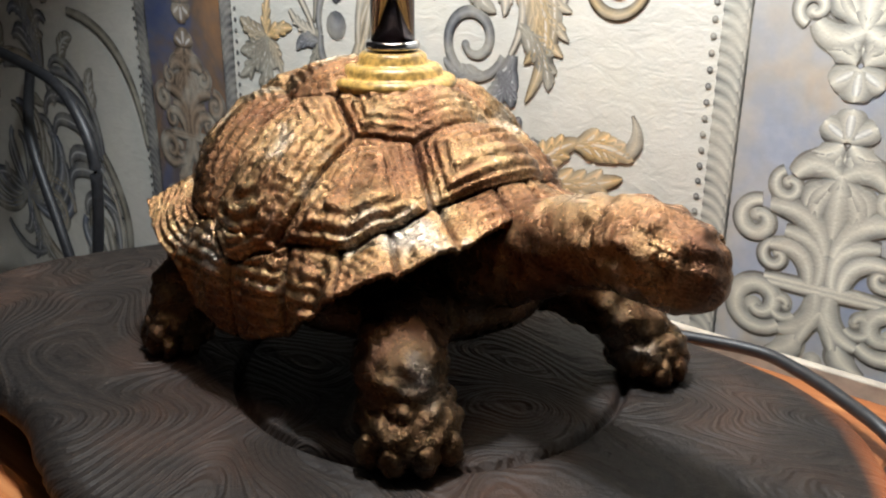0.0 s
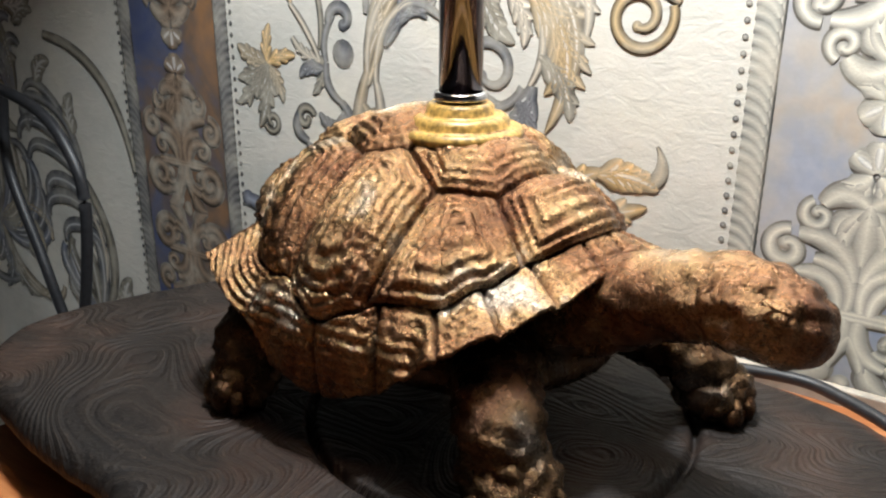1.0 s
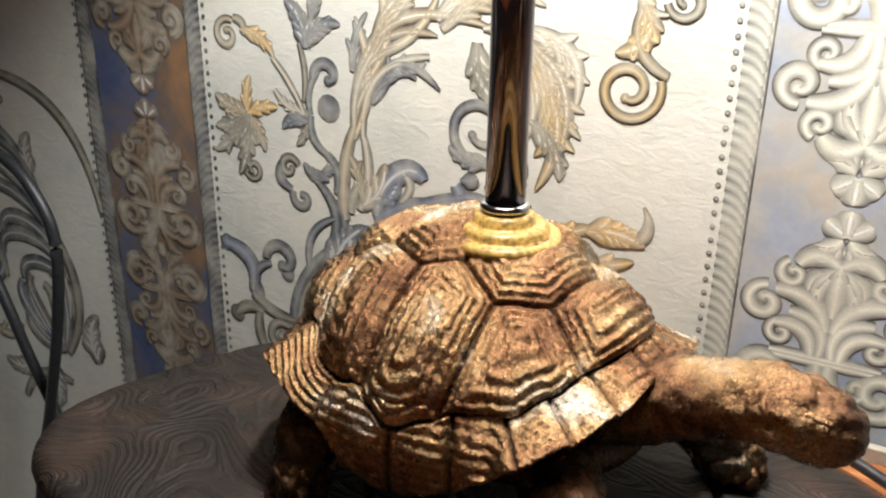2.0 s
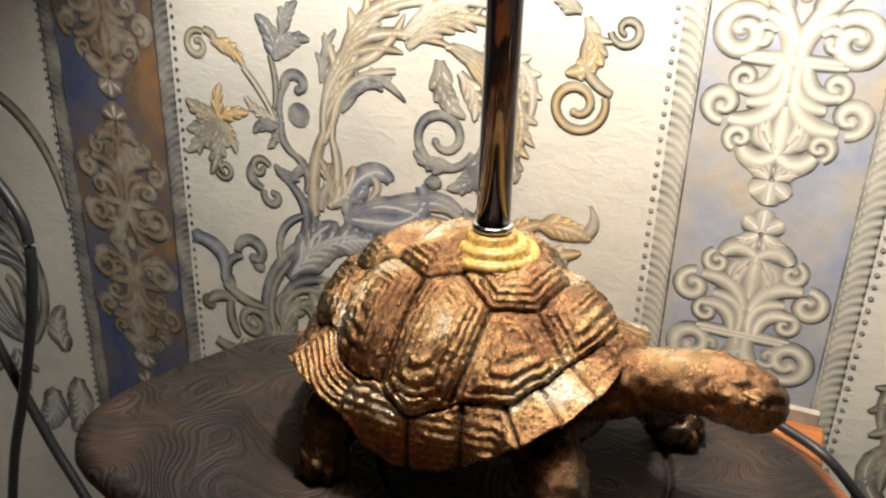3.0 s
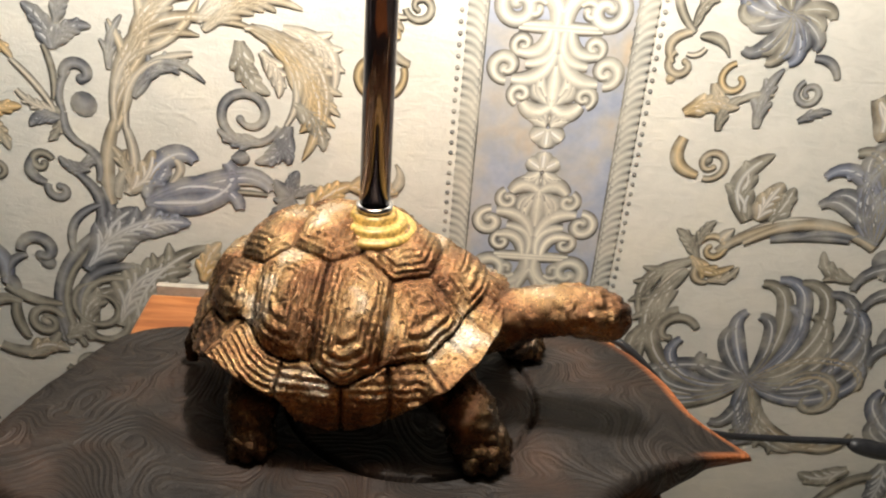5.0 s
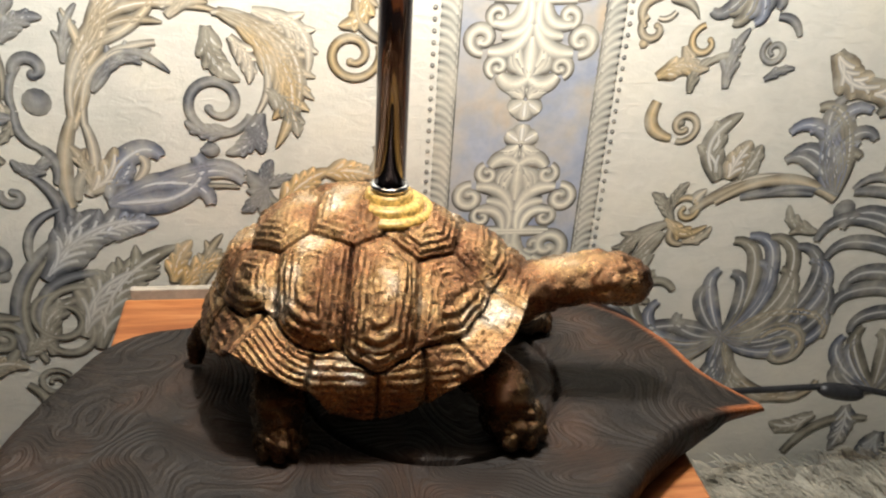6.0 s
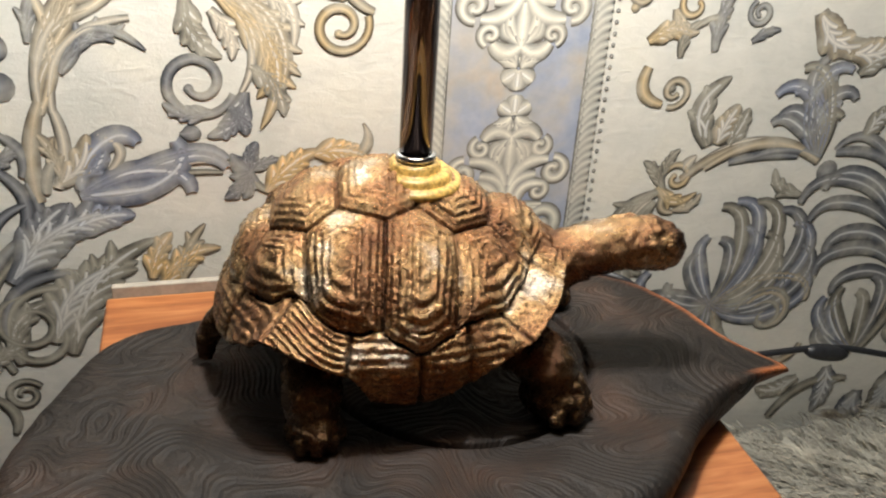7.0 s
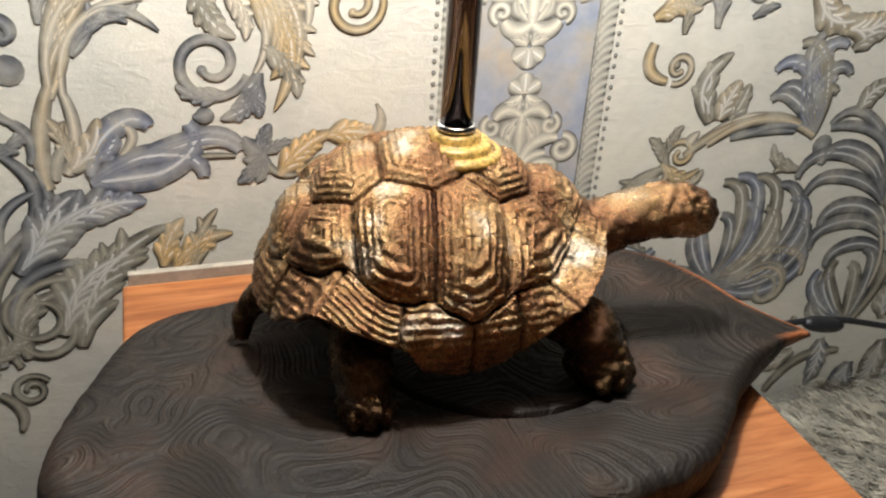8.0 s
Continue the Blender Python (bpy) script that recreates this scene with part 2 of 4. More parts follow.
def sag(a, r):
    """The pointed end slopes down."""
    d = (a - 0.05 + math.pi) % (2 * math.pi) - math.pi
    return 0.019 * min(1.0, max(0.0, (r - 0.15) / 0.085)) ** 1.5 * math.exp(-(d / 0.4) ** 2)


def base_slab():
    """Live-edge slab with rounded rims, a raw chamfer on the back and pointed end, and a cut ring under the turtle."""
    steps, rings = 420, 230
    verts, faces, raw = [], [], []
    rim = 0.011
    for i in range(steps):
        a = 2 * math.pi * i / steps
        R = slab_outline(a)
        R += 0.0016 * noise.noise((7 * math.cos(a), 7 * math.sin(a), 3.0)) + 0.0006 * noise.noise((30 * math.cos(a), 30 * math.sin(a), 1.0))
        back = math.exp(-((((a + math.pi) % (2 * math.pi)) - math.pi - 0.22) / 0.26) ** 2) * (1.0 if a < math.pi else math.exp(-((2 * math.pi - a) / 0.02) ** 2))
        for j in range(rings + 14):
            if j <= rings:
                s = j / rings
                r = R * s
                x, y = SLAB_C.x + r * math.cos(a), SLAB_C.y + r * math.sin(a)
                z = SLAB_Z
                edge = (R - r)
                soft = rim * (1.0 - 0.6 * math.exp(-(min(a, 2 * math.pi - a) / 0.12) ** 2) + 0.2 * math.exp(-((a - 3.2) / 0.6) ** 2))
                if edge < soft:
                    z -= 0.8 * soft * (1 - math.sqrt(max(0, 1 - (1 - edge / soft) ** 2)))
                d = math.hypot(x - RING_C.x, y - RING_C.y) - RING_R
                z -= 0.0062 * math.exp(-(d / 0.0016) ** 2) * (0.7 + 0.3 * noise.noise((x * 40, y * 40, 9.0)))
                z += 0.0007 * noise.noise((x * 22, y * 30, 0.0)) + 0.0003 * noise.noise((x * 90, y * 120, 5.0))
                tint = back * max(0.0, 1 - edge / 0.013)
                z -= sag(a, r)
            else:
                t = (j - rings) / 14
                r = R - (0.004 + 0.012 * back + 0.019 * math.exp(-((a - 3.8) / 0.5) ** 2)) * t ** 0.7 + 0.0014 * math.sin(math.pi * t)
                x, y = SLAB_C.x + r * math.cos(a), SLAB_C.y + r * math.sin(a)
                top = SLAB_Z - 0.8 * soft - sag(a, R)
                z = top - (top - TABLE_Z - 0.0005) * t * (1 - 0.55 * math.exp(-(((a - 0.05 + math.pi) % (2 * math.pi) - math.pi) / 0.12) ** 2))
                tint = back * (1 - t)
            verts.append((x, y, z))
            raw.append(min(1.0, 1.7 * tint))
    n = rings + 14
    for i in range(steps):
        k = (i + 1) % steps
        for j in range(n - 1):
            faces.append((i * n + j, k * n + j, k * n + j + 1, i * n + j + 1))
    faces.append(tuple(i * n + n - 1 for i in range(steps - 1, -1, -1)))
    ob = mesh_object("base_slab", verts, faces, BURNT, None, "charred brushed wooden slab with a pointed end and raw orange rim")
    att = ob.data.attributes.new("raw", "FLOAT", "POINT")
    att.data.foreach_set("value", raw)
    return of_lamp(ob)


base_slab()

# the turtle stands with its head towards +x, turned a little to the front
SHELL_C = Vector((-0.2425, 0.239, 0.0))
SHELL_TOP, TURTLE_TURN = 0.6395, math.radians(-10)


def between(table, a, column):
    """Smooth value of one column of a table of rows (degrees from the head, ...), alike on both flanks."""
    a = abs((math.degrees(a) + 180) % 360 - 180)
    for lo, hi in zip(table, table[1:]):
        if a <= hi[0]:
            f = (a - lo[0]) / (hi[0] - lo[0])
            f = f * f * (3 - 2 * f)
            return lo[column] * (1 - f) + hi[column] * f
    return table[-1][column]


# degrees from the head: radius and height of the shoulder, radius and height of the rim
BRIM = [
    (0, 0.0800, 0.6110, 0.0890, 0.6040), (6, 0.0795, 0.6105, 0.0915, 0.6030), (19, 0.0752, 0.6055, 0.0940, 0.5980), (32, 0.0752, 0.5985, 0.0955, 0.5915),
    (43, 0.0755, 0.5915, 0.0955, 0.5850), (50, 0.0722, 0.5915, 0.0850, 0.5720), (60, 0.0702, 0.5910, 0.0775, 0.5610), (78, 0.0700, 0.5890, 0.0745, 0.5545),
    (95, 0.0678, 0.5910, 0.0755, 0.5580), (104, 0.0675, 0.5935, 0.0815, 0.5740), (118, 0.0670, 0.5970, 0.0870, 0.5810), (130, 0.0675, 0.6000, 0.0915, 0.5865),
    (139, 0.0720, 0.5960, 0.0900, 0.5770), (155, 0.0770, 0.5910, 0.0890, 0.5660), (180, 0.0800, 0.5880, 0.0890, 0.5630),
]
SHOULDER = 0.78


def shell_point(a, s):
    """A point of the smooth shell: a goes round, s from the crown (0) over the shoulder to the rim (1)."""
    rs, zs, rr, zr = (between(BRIM, a, k) for k in (1, 2, 3, 4))
    if s <= SHOULDER:
        q = math.sin(0.5 * math.pi * s / SHOULDER)
        drop = (1 - math.sqrt(1 - (0.94 * q) ** 2)) / 0.6588
        ahead = min(1.0, max(0.0, (math.cos(a) - 0.45) / 0.3))
        drop = drop * (1 - 0.85 * ahead) + 0.85 * ahead * q ** 1.75
        r, z = rs * q, SHELL_TOP - (SHELL_TOP - zs) * drop
    else:
        f = (s - SHOULDER) / (1 - SHOULDER)
        steep = (zs - zr) / (rr - rs)
        swell = 0.0035 * math.sin(math.pi * f) * min(1.0, max(0.0, (steep - 0.9) / 2.0))
        r, z = rs + (rr - rs) * f + swell, zs + (zr - zs) * f ** (1.0 + 0.25 * min(1.0, steep / 4))
    a += TURTLE_TURN
    return Vector((SHELL_C.x + r * math.cos(a), SHELL_C.y + r * math.sin(a), z))


# the back's plates: five down the middle, four on each flank
BACK = [(0.0690, 0.0), (0.0335, 0.0), (-0.0075, 0.0), (-0.0440, 0.0), (-0.0730, 0.0)]
FLANK = [(-0.0560, 0.0370), (-0.0215, 0.0470), (0.0165, 0.0480), (0.0495, 0.0375)]
RIM_CUTS = [5, 19, 31.5, 44, 59, 78, 104, 130, 154, 178]
# how far the shoulder groove strays outward along the rim, by degrees from the head
ZIGZAG = [(0, -0.03), (19, 0.0), (32, 0.0), (44, -0.02), (57, 0.0), (67, 0.035), (78, 0.066), (86, 0.04), (95, 0.0), (103, 0.045), (112, 0.055), (128, 0.0), (142, 0.03), (155, -0.02), (168, 0.03), (180, -0.02)]


def turtle_shell():
    steps, rings = 620, 210
    angles = [2 * math.pi * i / steps for i in range(steps)]
    inner = int(rings * 0.70)
    ss = [SHOULDER * (j + 0.02) / inner for j in range(inner)] + [SHOULDER + (1 - SHOULDER) * j / (rings - inner - 1) for j in range(rings - inner)]
    pts = np.array([[tuple(shell_point(a, s)) for s in ss] for a in angles])
    du = np.roll(pts, -1, 0) - np.roll(pts, 1, 0)
    dv = np.zeros_like(pts)
    dv[:, 1:-1] = pts[:, 2:] - pts[:, :-2]
    dv[:, 0], dv[:, -1] = pts[:, 1] - pts[:, 0], pts[:, -1] - pts[:, -2]
    nrm = np.cross(dv, du)
    nrm /= np.linalg.norm(nrm, axis=2, keepdims=True) + 1e-12
    flat = pts.reshape(-1, 3)
    n_of = nrm.reshape(-1, 3)
    # place along and across the turtle's own axis
    c, d = math.cos(-TURTLE_TURN), math.sin(-TURTLE_TURN)
    rel = flat - np.array(tuple(SHELL_C))
    own = np.stack([rel[:, 0] * c - rel[:, 1] * d, rel[:, 0] * d + rel[:, 1] * c, rel[:, 2]], 1)
    seeds, wide = [], []
    for (x, y), k in [(p, 1) for p in BACK] + [(p, 0) for p in FLANK] + [((x, -y), 0) for x, y in FLANK]:
        a = math.atan2(y, x)
        q = min(0.999, math.hypot(x, y) / between(BRIM, a, 1))
        p = shell_point(a, SHOULDER * math.asin(q) / (0.5 * math.pi))
        seeds.append((x, y, p.z))
        wide.append(k)
    seeds = np.array(seeds)
    squash = np.ones((len(seeds), 3))
    squash[np.array(wide) == 1, 1] = 0.72
    diff = (own[:, None, :] - seeds[None]) * squash[None]
    power = (diff ** 2).sum(2)
    order = np.argsort(power, axis=1)[:, :2]
    rows = np.arange(len(flat))
    one, two = order[:, 0], order[:, 1]
    slope = 2 * (diff[rows, two] * squash[two] - diff[rows, one] * squash[one])
    edge_in = (power[rows, two] - power[rows, one]) / (np.linalg.norm(slope, axis=1) + 1e-9)
    # the groove between back and rim plates
    turn = np.repeat(np.array(angles), len(ss))
    s_of = np.tile(np.array(ss), steps)
    cut = np.repeat(np.array([SHOULDER + between(ZIGZAG, a, 1) for a in angles]), len(ss))
    depth = np.repeat(np.linalg.norm(pts[:, -1] - pts[:, inner], axis=1), len(ss)) / (1 - SHOULDER)
    to_cut = (s_of - cut) * np.where(s_of > SHOULDER, depth, 0.052)
    on_rim = to_cut > 0
    deg = np.abs((np.degrees(turn) + 180) % 360 - 180)
    radius = np.linalg.norm(rel[:, :2], axis=1)
    cuts = np.array(RIM_CUTS)
    side = np.min(np.abs(deg[:, None] - cuts[None]), axis=1) * math.pi / 180 * radius
    edge = np.where(on_rim, np.minimum(np.abs(to_cut), side), np.minimum(edge_in, np.abs(to_cut)))
    wob = np.array([noise.noise(Vector(p) * 160) for p in flat])
    wob2 = np.array([noise.noise(Vector(p) * 480) for p in flat])
    groove_shade = np.exp(-(edge / 0.00085) ** 2)
    nest = np.minimum(1.05 * edge_in, np.abs(to_cut))
    rings_h = np.sin(2 * math.pi * (nest + 0.0004 * wob) / 0.0036)
    collar, flared = deg < 44, (deg > 104) & (deg < 130)
    along = np.sin(2 * math.pi * (to_cut + 0.0008 * wob) / 0.0034)
    fan = np.sin(np.radians(deg) * radius * 2 * math.pi / 0.0034 + 2.2 * wob)
    level = np.sin(2 * math.pi * (flat[:, 2] + 0.0007 * wob + 0.10 * np.abs(((deg[:, None] - cuts[None])[:, 5]) / 60) * 0.01) / 0.0042)
    lines_h = np.where(collar, 0.55 * fan + 0.35 * along, np.where(flared, 1.5 * along, level))
    ridge = np.where(on_rim, lines_h, rings_h) * np.clip(edge / 0.002 - 0.4, 0, 1) * np.where(on_rim, 1.0, np.clip((0.0200 - nest) / 0.005, 0.3, 1)) * (0.9 + 0.5 * wob)
    swell = np.clip(edge / 0.011, 0, 1) ** 0.7 * np.where(on_rim, 0.0014, 0.0054)
    lip = np.exp(-((to_cut - 0.0017) / 0.0010) ** 2) * np.where(collar, 0.0, 0.0006)
    h = swell + lip + np.where(on_rim, 0.00042, 0.00052) * ridge - 0.0022 * groove_shade + 0.00050 * wob2 + 0.0004 * wob
    pos = (flat + n_of * h[:, None]).reshape(steps, rings, 3)
    dark = np.clip(groove_shade + 0.4 * np.clip(-ridge, 0, 1), 0, 1).reshape(steps, rings)
    # rim folds under and inward to the belly
    under = []
    way = pos[:, -1] - np.array(tuple(SHELL_C))
    way[:, 2] = 0
    way /= np.linalg.norm(way, axis=1, keepdims=True)
    for inward, down in ((0.0006, 0.0016), (0.0022, 0.0030), (0.007, 0.0028), (0.018, -0.004), (0.040, -0.006)):
        e = pos[:, -1] - way * inward
        e[:, 2] -= down
        under.append(e)
    grid = np.concatenate([pos] + [u[:, None] for u in under], 1)
    # the fold's underside is coloured darker inward for the shade there
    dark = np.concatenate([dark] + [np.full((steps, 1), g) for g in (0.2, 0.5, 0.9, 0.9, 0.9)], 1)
    n = grid.shape[1]
    faces = [(i * n + j, i * n + j + 1, ((i + 1) % steps) * n + j + 1, ((i + 1) % steps) * n + j) for i in range(steps) for j in range(n - 1)]
    return grid.reshape(-1, 3).tolist(), faces, dark.reshape(-1).tolist()


def ball(at, size, turn=(0, 0, 0), lumps=0.0, freq=120, steps=28):
    """A lumpy ellipsoid."""
    m = pose(*at, *turn)
    verts, faces = [], []
    for j in range(steps + 1):
        b = math.pi * j / steps
        for i in range(2 * steps):
            a = math.pi * i / steps
            d = Vector((math.sin(b) * math.cos(a), math.sin(b) * math.sin(a), math.cos(b)))
            p = m @ Vector([c * s for c, s in zip(d, size)])
            verts.append(p + (m.to_3x3() @ d) * lumps * noise.noise(p * freq))
    w = 2 * steps
    for j in range(steps):
        for i in range(w):
            faces.append((j * w + i, (j + 1) * w + i, (j + 1) * w + (i + 1) % w, j * w + (i + 1) % w))
    return verts, faces


def limb(points, radii, lumps=0.0009, freq=150, sides=40):
    """A leg or neck: a tube through a few points with given radii, wrinkled."""
    path = spline(points, 14)

    def radius(t):
        k = t * (len(radii) - 1)
        i = min(int(k), len(radii) - 2)
        f = k - i
        f = f * f * (3 - 2 * f)
        return radii[i] * (1 - f) + radii[i + 1] * f

    verts, faces = tube(path, radius, sides)
    mid = [path[i // sides] for i in range(len(verts))]
    verts = [v + (v - c).normalized() * (lumps * noise.noise(v * freq) + 0.5 * lumps * noise.noise(v * freq * 2.7)) for v, c in zip(verts, mid)]
    return verts, faces


def foot(at, heading, size, toes=4):
    """A stumpy lumpy foot with knuckled toes."""
    h = math.radians(heading)
    bodies = [ball((at[0], at[1], SLAB_Z + 0.0092 * size), (0.0132 * size, 0.0126 * size, 0.0104 * size), (0, 0, heading), 0.0026, 210, 36)]
    for k in range(toes):
        a = h + math.radians(-54 + 108 * k / (toes - 1))
        r = 0.0098 * size
        bodies.append(ball((at[0] + r * math.cos(a), at[1] + r * math.sin(a), SLAB_Z + 0.0054 * size), (0.0052 * size, 0.0040 * size, 0.0056 * size), (0, 0, math.degrees(a)), 0.0012, 330, 14))
    return bodies


def turtle():
    shell_v, shell_f, dark = turtle_shell()
    bodies = [(shell_v, shell_f)]
    # belly
    bodies.append(ball((SHELL_C.x + 0.004, SHELL_C.y, 0.5625), (0.078, 0.058, 0.021), (0, 0, -10), 0.0012, 60))
    # neck and head
    bodies.append(limb([(-0.195, 0.232, 0.572), (-0.160, 0.226, 0.587), (-0.136, 0.222, 0.5975), (-0.112, 0.2185, 0.6030)], [0.0200, 0.0172, 0.0150, 0.0142], 0.0016, 190))
    bodies.append(ball((-0.1085, 0.2180, 0.6025), (0.0265, 0.0152, 0.0152), (0, 3, -8), 0.0018, 210, 52))
    bodies.append(ball((-0.1000, 0.2170, 0.5985), (0.0180, 0.0134, 0.0118), (0, 4, -8), 0.0012, 220, 34))
    for sgn in (1, -1):
        bodies.append(ball((-0.0945 + sgn * 0.002, 0.2165 + sgn * 0.0118, 0.6058), (0.0030, 0.0018, 0.0026), (0, 0, 0), 0, 100, 12))
        bodies.append(ball((-0.0960 + sgn * 0.002, 0.2167 + sgn * 0.0108, 0.6088), (0.0050, 0.0018, 0.0014), (0, 8, -10 - sgn * 8), 0.0004, 300, 14))
    # legs and feet
    for hip, knee, ankle, heading, size, thick in (
        ((-0.192, 0.208, 0.566), (-0.173, 0.179, 0.560), (-0.1655, 0.1750, 0.545), -48, 1.36, 0.0140),
        ((-0.178, 0.268, 0.565), (-0.148, 0.272, 0.557), (-0.134, 0.276, 0.543), 20, 1.16, 0.0130),
        ((-0.283, 0.206, 0.562), (-0.289, 0.184, 0.557), (-0.2895, 0.1735, 0.543), -72, 1.08, 0.0135),
        ((-0.285, 0.275, 0.565), (-0.294, 0.294, 0.556), (-0.290, 0.300, 0.541), 80, 1.0, 0.0125),
    ):
        bodies.append(limb([hip, knee, ankle, (ankle[0], ankle[1], SLAB_Z + 0.004)], [thick * 1.15, thick * 1.08, thick * 0.92, thick * 0.9], 0.0026, 190))
        bodies += foot(ankle, heading, size)
    # tail
    bodies.append(limb([(-0.308, 0.247, 0.565), (-0.328, 0.250, 0.556), (-0.337, 0.250, 0.545), (-0.339, 0.247, SLAB_Z + 0.003)], [0.012, 0.0085, 0.0062, 0.004], 0.0008, 180, 24))
    # shade under the shell set as colour: belly, and legs beyond their brown paint
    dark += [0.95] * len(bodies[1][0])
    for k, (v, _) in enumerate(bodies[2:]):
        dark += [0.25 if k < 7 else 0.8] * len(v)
    verts, faces = join(bodies)
    ob = mesh_object("turtle", verts, faces, BRONZE, None, "bronze painted turtle figure with a carved shell")
    att = ob.data.attributes.new("groove_shade", "FLOAT", "POINT")
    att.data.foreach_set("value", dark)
    return of_lamp(ob)


turtle()

STEM = (LAMP.x, LAMP.y, -0.0065)
flange_profile = [(0, 0.6405), (0.021, 0.6405), (0.0236, 0.6417), (0.0243, 0.6435), (0.0236, 0.6453), (0.0212, 0.6463), (0.0197, 0.6457), (0.019, 0.6467), (0.0188, 0.6483), (0.0176, 0.6498), (0.0155, 0.6505), (0.0139, 0.6499), (0.0131, 0.6511), (0.0127, 0.6535), (0.0112, 0.6547), (0, 0.6547)]
of_lamp(mesh_object("flange", *lathe(flange_profile, STEM), BRASS, None, "stepped gold painted flange"))
of_lamp(mesh_object("collar", *lathe([(0.0, 0.6556), (0.0098, 0.6556), (0.0102, 0.6562), (0.0102, 0.6578), (0.0096, 0.6586), (0.0084, 0.6588)], STEM), NICKEL, None, "bright nickel collar"))
of_lamp(mesh_object("stem", *lathe([(0.0, 0.655), (0.0083, 0.655), (0.0083, 0.99), (0.0, 0.99)], STEM), CHROME, None, "shiny chrome tube stem"))
of_lamp(mesh_object("socket", *lathe([(0.0, 0.99), (0.015, 0.99), (0.0165, 0.994), (0.0165, 1.017), (0.013, 1.022), (0.0, 1.022)], STEM), RUBBER, None, "black lamp socket"))
# the unseen shade is tilted low on one side to darken the left wall
shade_profile = [(0.135, -0.070), (0.136, -0.071), (0.1365, -0.070), (0.075, 0.085), (0.074, 0.085), (0.135, -0.070)]
tilt = Matrix.Translation(LAMP) @ pose(0, 0, 0, 0, -13, 0)
shade_v, shade_f = lathe(shade_profile, (0, 0, 0))
of_lamp(mesh_object("shade", [tilt @ Vector(v) for v in shade_v], shade_f, SHADE, None, "brown fabric cone shade, unseen, tilted to cut light on the left", smooth=False))


# ---- wallpaper print: raised scrolls, leaves and striped borders ----
def wallpaper_ink():
    """Raised printed vinyl: each stroke has its own ink, a darker drawn outline and streaks."""
    m = material("wallpaper_ink", (0.5, 0.48, 0.42), 0.55, 0.0, 0.3)
    p = place(m)
    ink = node(m, "ShaderNodeAttribute")
    ink.attribute_name = "ink"
    across = node(m, "ShaderNodeAttribute")
    across.attribute_name = "across"
    streak = noise_node(m, p, 130, 4, 0.65)
    fine = noise_node(m, p, 700, 3)
    wash = noise_node(m, p, 38, 3)
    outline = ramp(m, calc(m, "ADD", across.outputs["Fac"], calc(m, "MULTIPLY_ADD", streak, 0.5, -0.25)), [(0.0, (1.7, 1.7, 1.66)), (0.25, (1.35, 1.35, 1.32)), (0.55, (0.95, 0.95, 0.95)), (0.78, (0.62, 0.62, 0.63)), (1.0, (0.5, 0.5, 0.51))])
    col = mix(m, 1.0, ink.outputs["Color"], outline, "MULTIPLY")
    worn = ramp(m, wash, [(0.42, (0, 0, 0)), (0.7, (1, 1, 1))])
    col = mix(m, calc(m, "MULTIPLY", worn, 0.6), col, (0.62, 0.58, 0.48))
    col = mix(m, 0.5, col, ramp(m, streak, [(0.3, (0.66, 0.66, 0.66)), (0.6, (1.1, 1.1, 1.1))]), "MULTIPLY")
    return put(m, col, None, calc(m, "ADD", fine, streak), 0.35, 0.0006)


def stripe_wash(name, inks, spread=11):
    """The border's ground: watercolour that runs from blue over grey to ochre."""
    m = material(name, inks[1], 0.45)
    p = place(m)
    a = noise_node(m, p, spread, 4, 0.6, 0.6)
    b = noise_node(m, p, 55, 4, 0.65)
    col = ramp(m, a, list(zip((0.32, 0.46, 0.56, 0.68), inks)))
    col = mix(m, 0.5, col, ramp(m, b, [(0.35, (0.7, 0.72, 0.75)), (0.65, (1.08, 1.06, 1.02))]), "MULTIPLY")
    return put(m, col, None, b, 0.3, 0.0007)


INK = wallpaper_ink()
WASH = stripe_wash("watercolour_stripe", [(0.30, 0.35, 0.50), (0.42, 0.45, 0.53), (0.50, 0.48, 0.45), (0.56, 0.44, 0.30)])
# richer blue and rust, also darkened for the dim end of the wall
DIM_DEEP_WASH = stripe_wash("dim_deep_watercolour_stripe", [(0.055, 0.085, 0.22), (0.12, 0.13, 0.20), (0.19, 0.135, 0.10), (0.38, 0.20, 0.085)], 9)
SLATE, SLATEBLUE, UMBER = (0.165, 0.168, 0.178), (0.215, 0.23, 0.28), (0.24, 0.22, 0.175)
TAN, SAND, OCHRE, ORANGE_INK = (0.36, 0.30, 0.21), (0.47, 0.42, 0.34), (0.42, 0.32, 0.18), (0.54, 0.37, 0.17)
CREAM, ROPE_INK, DOT_INK = (0.52, 0.495, 0.425), (0.37, 0.36, 0.32), (0.28, 0.27, 0.25)
RELIEF = 0.00024
print_v, print_f, print_ink, print_across = [], [], [], []


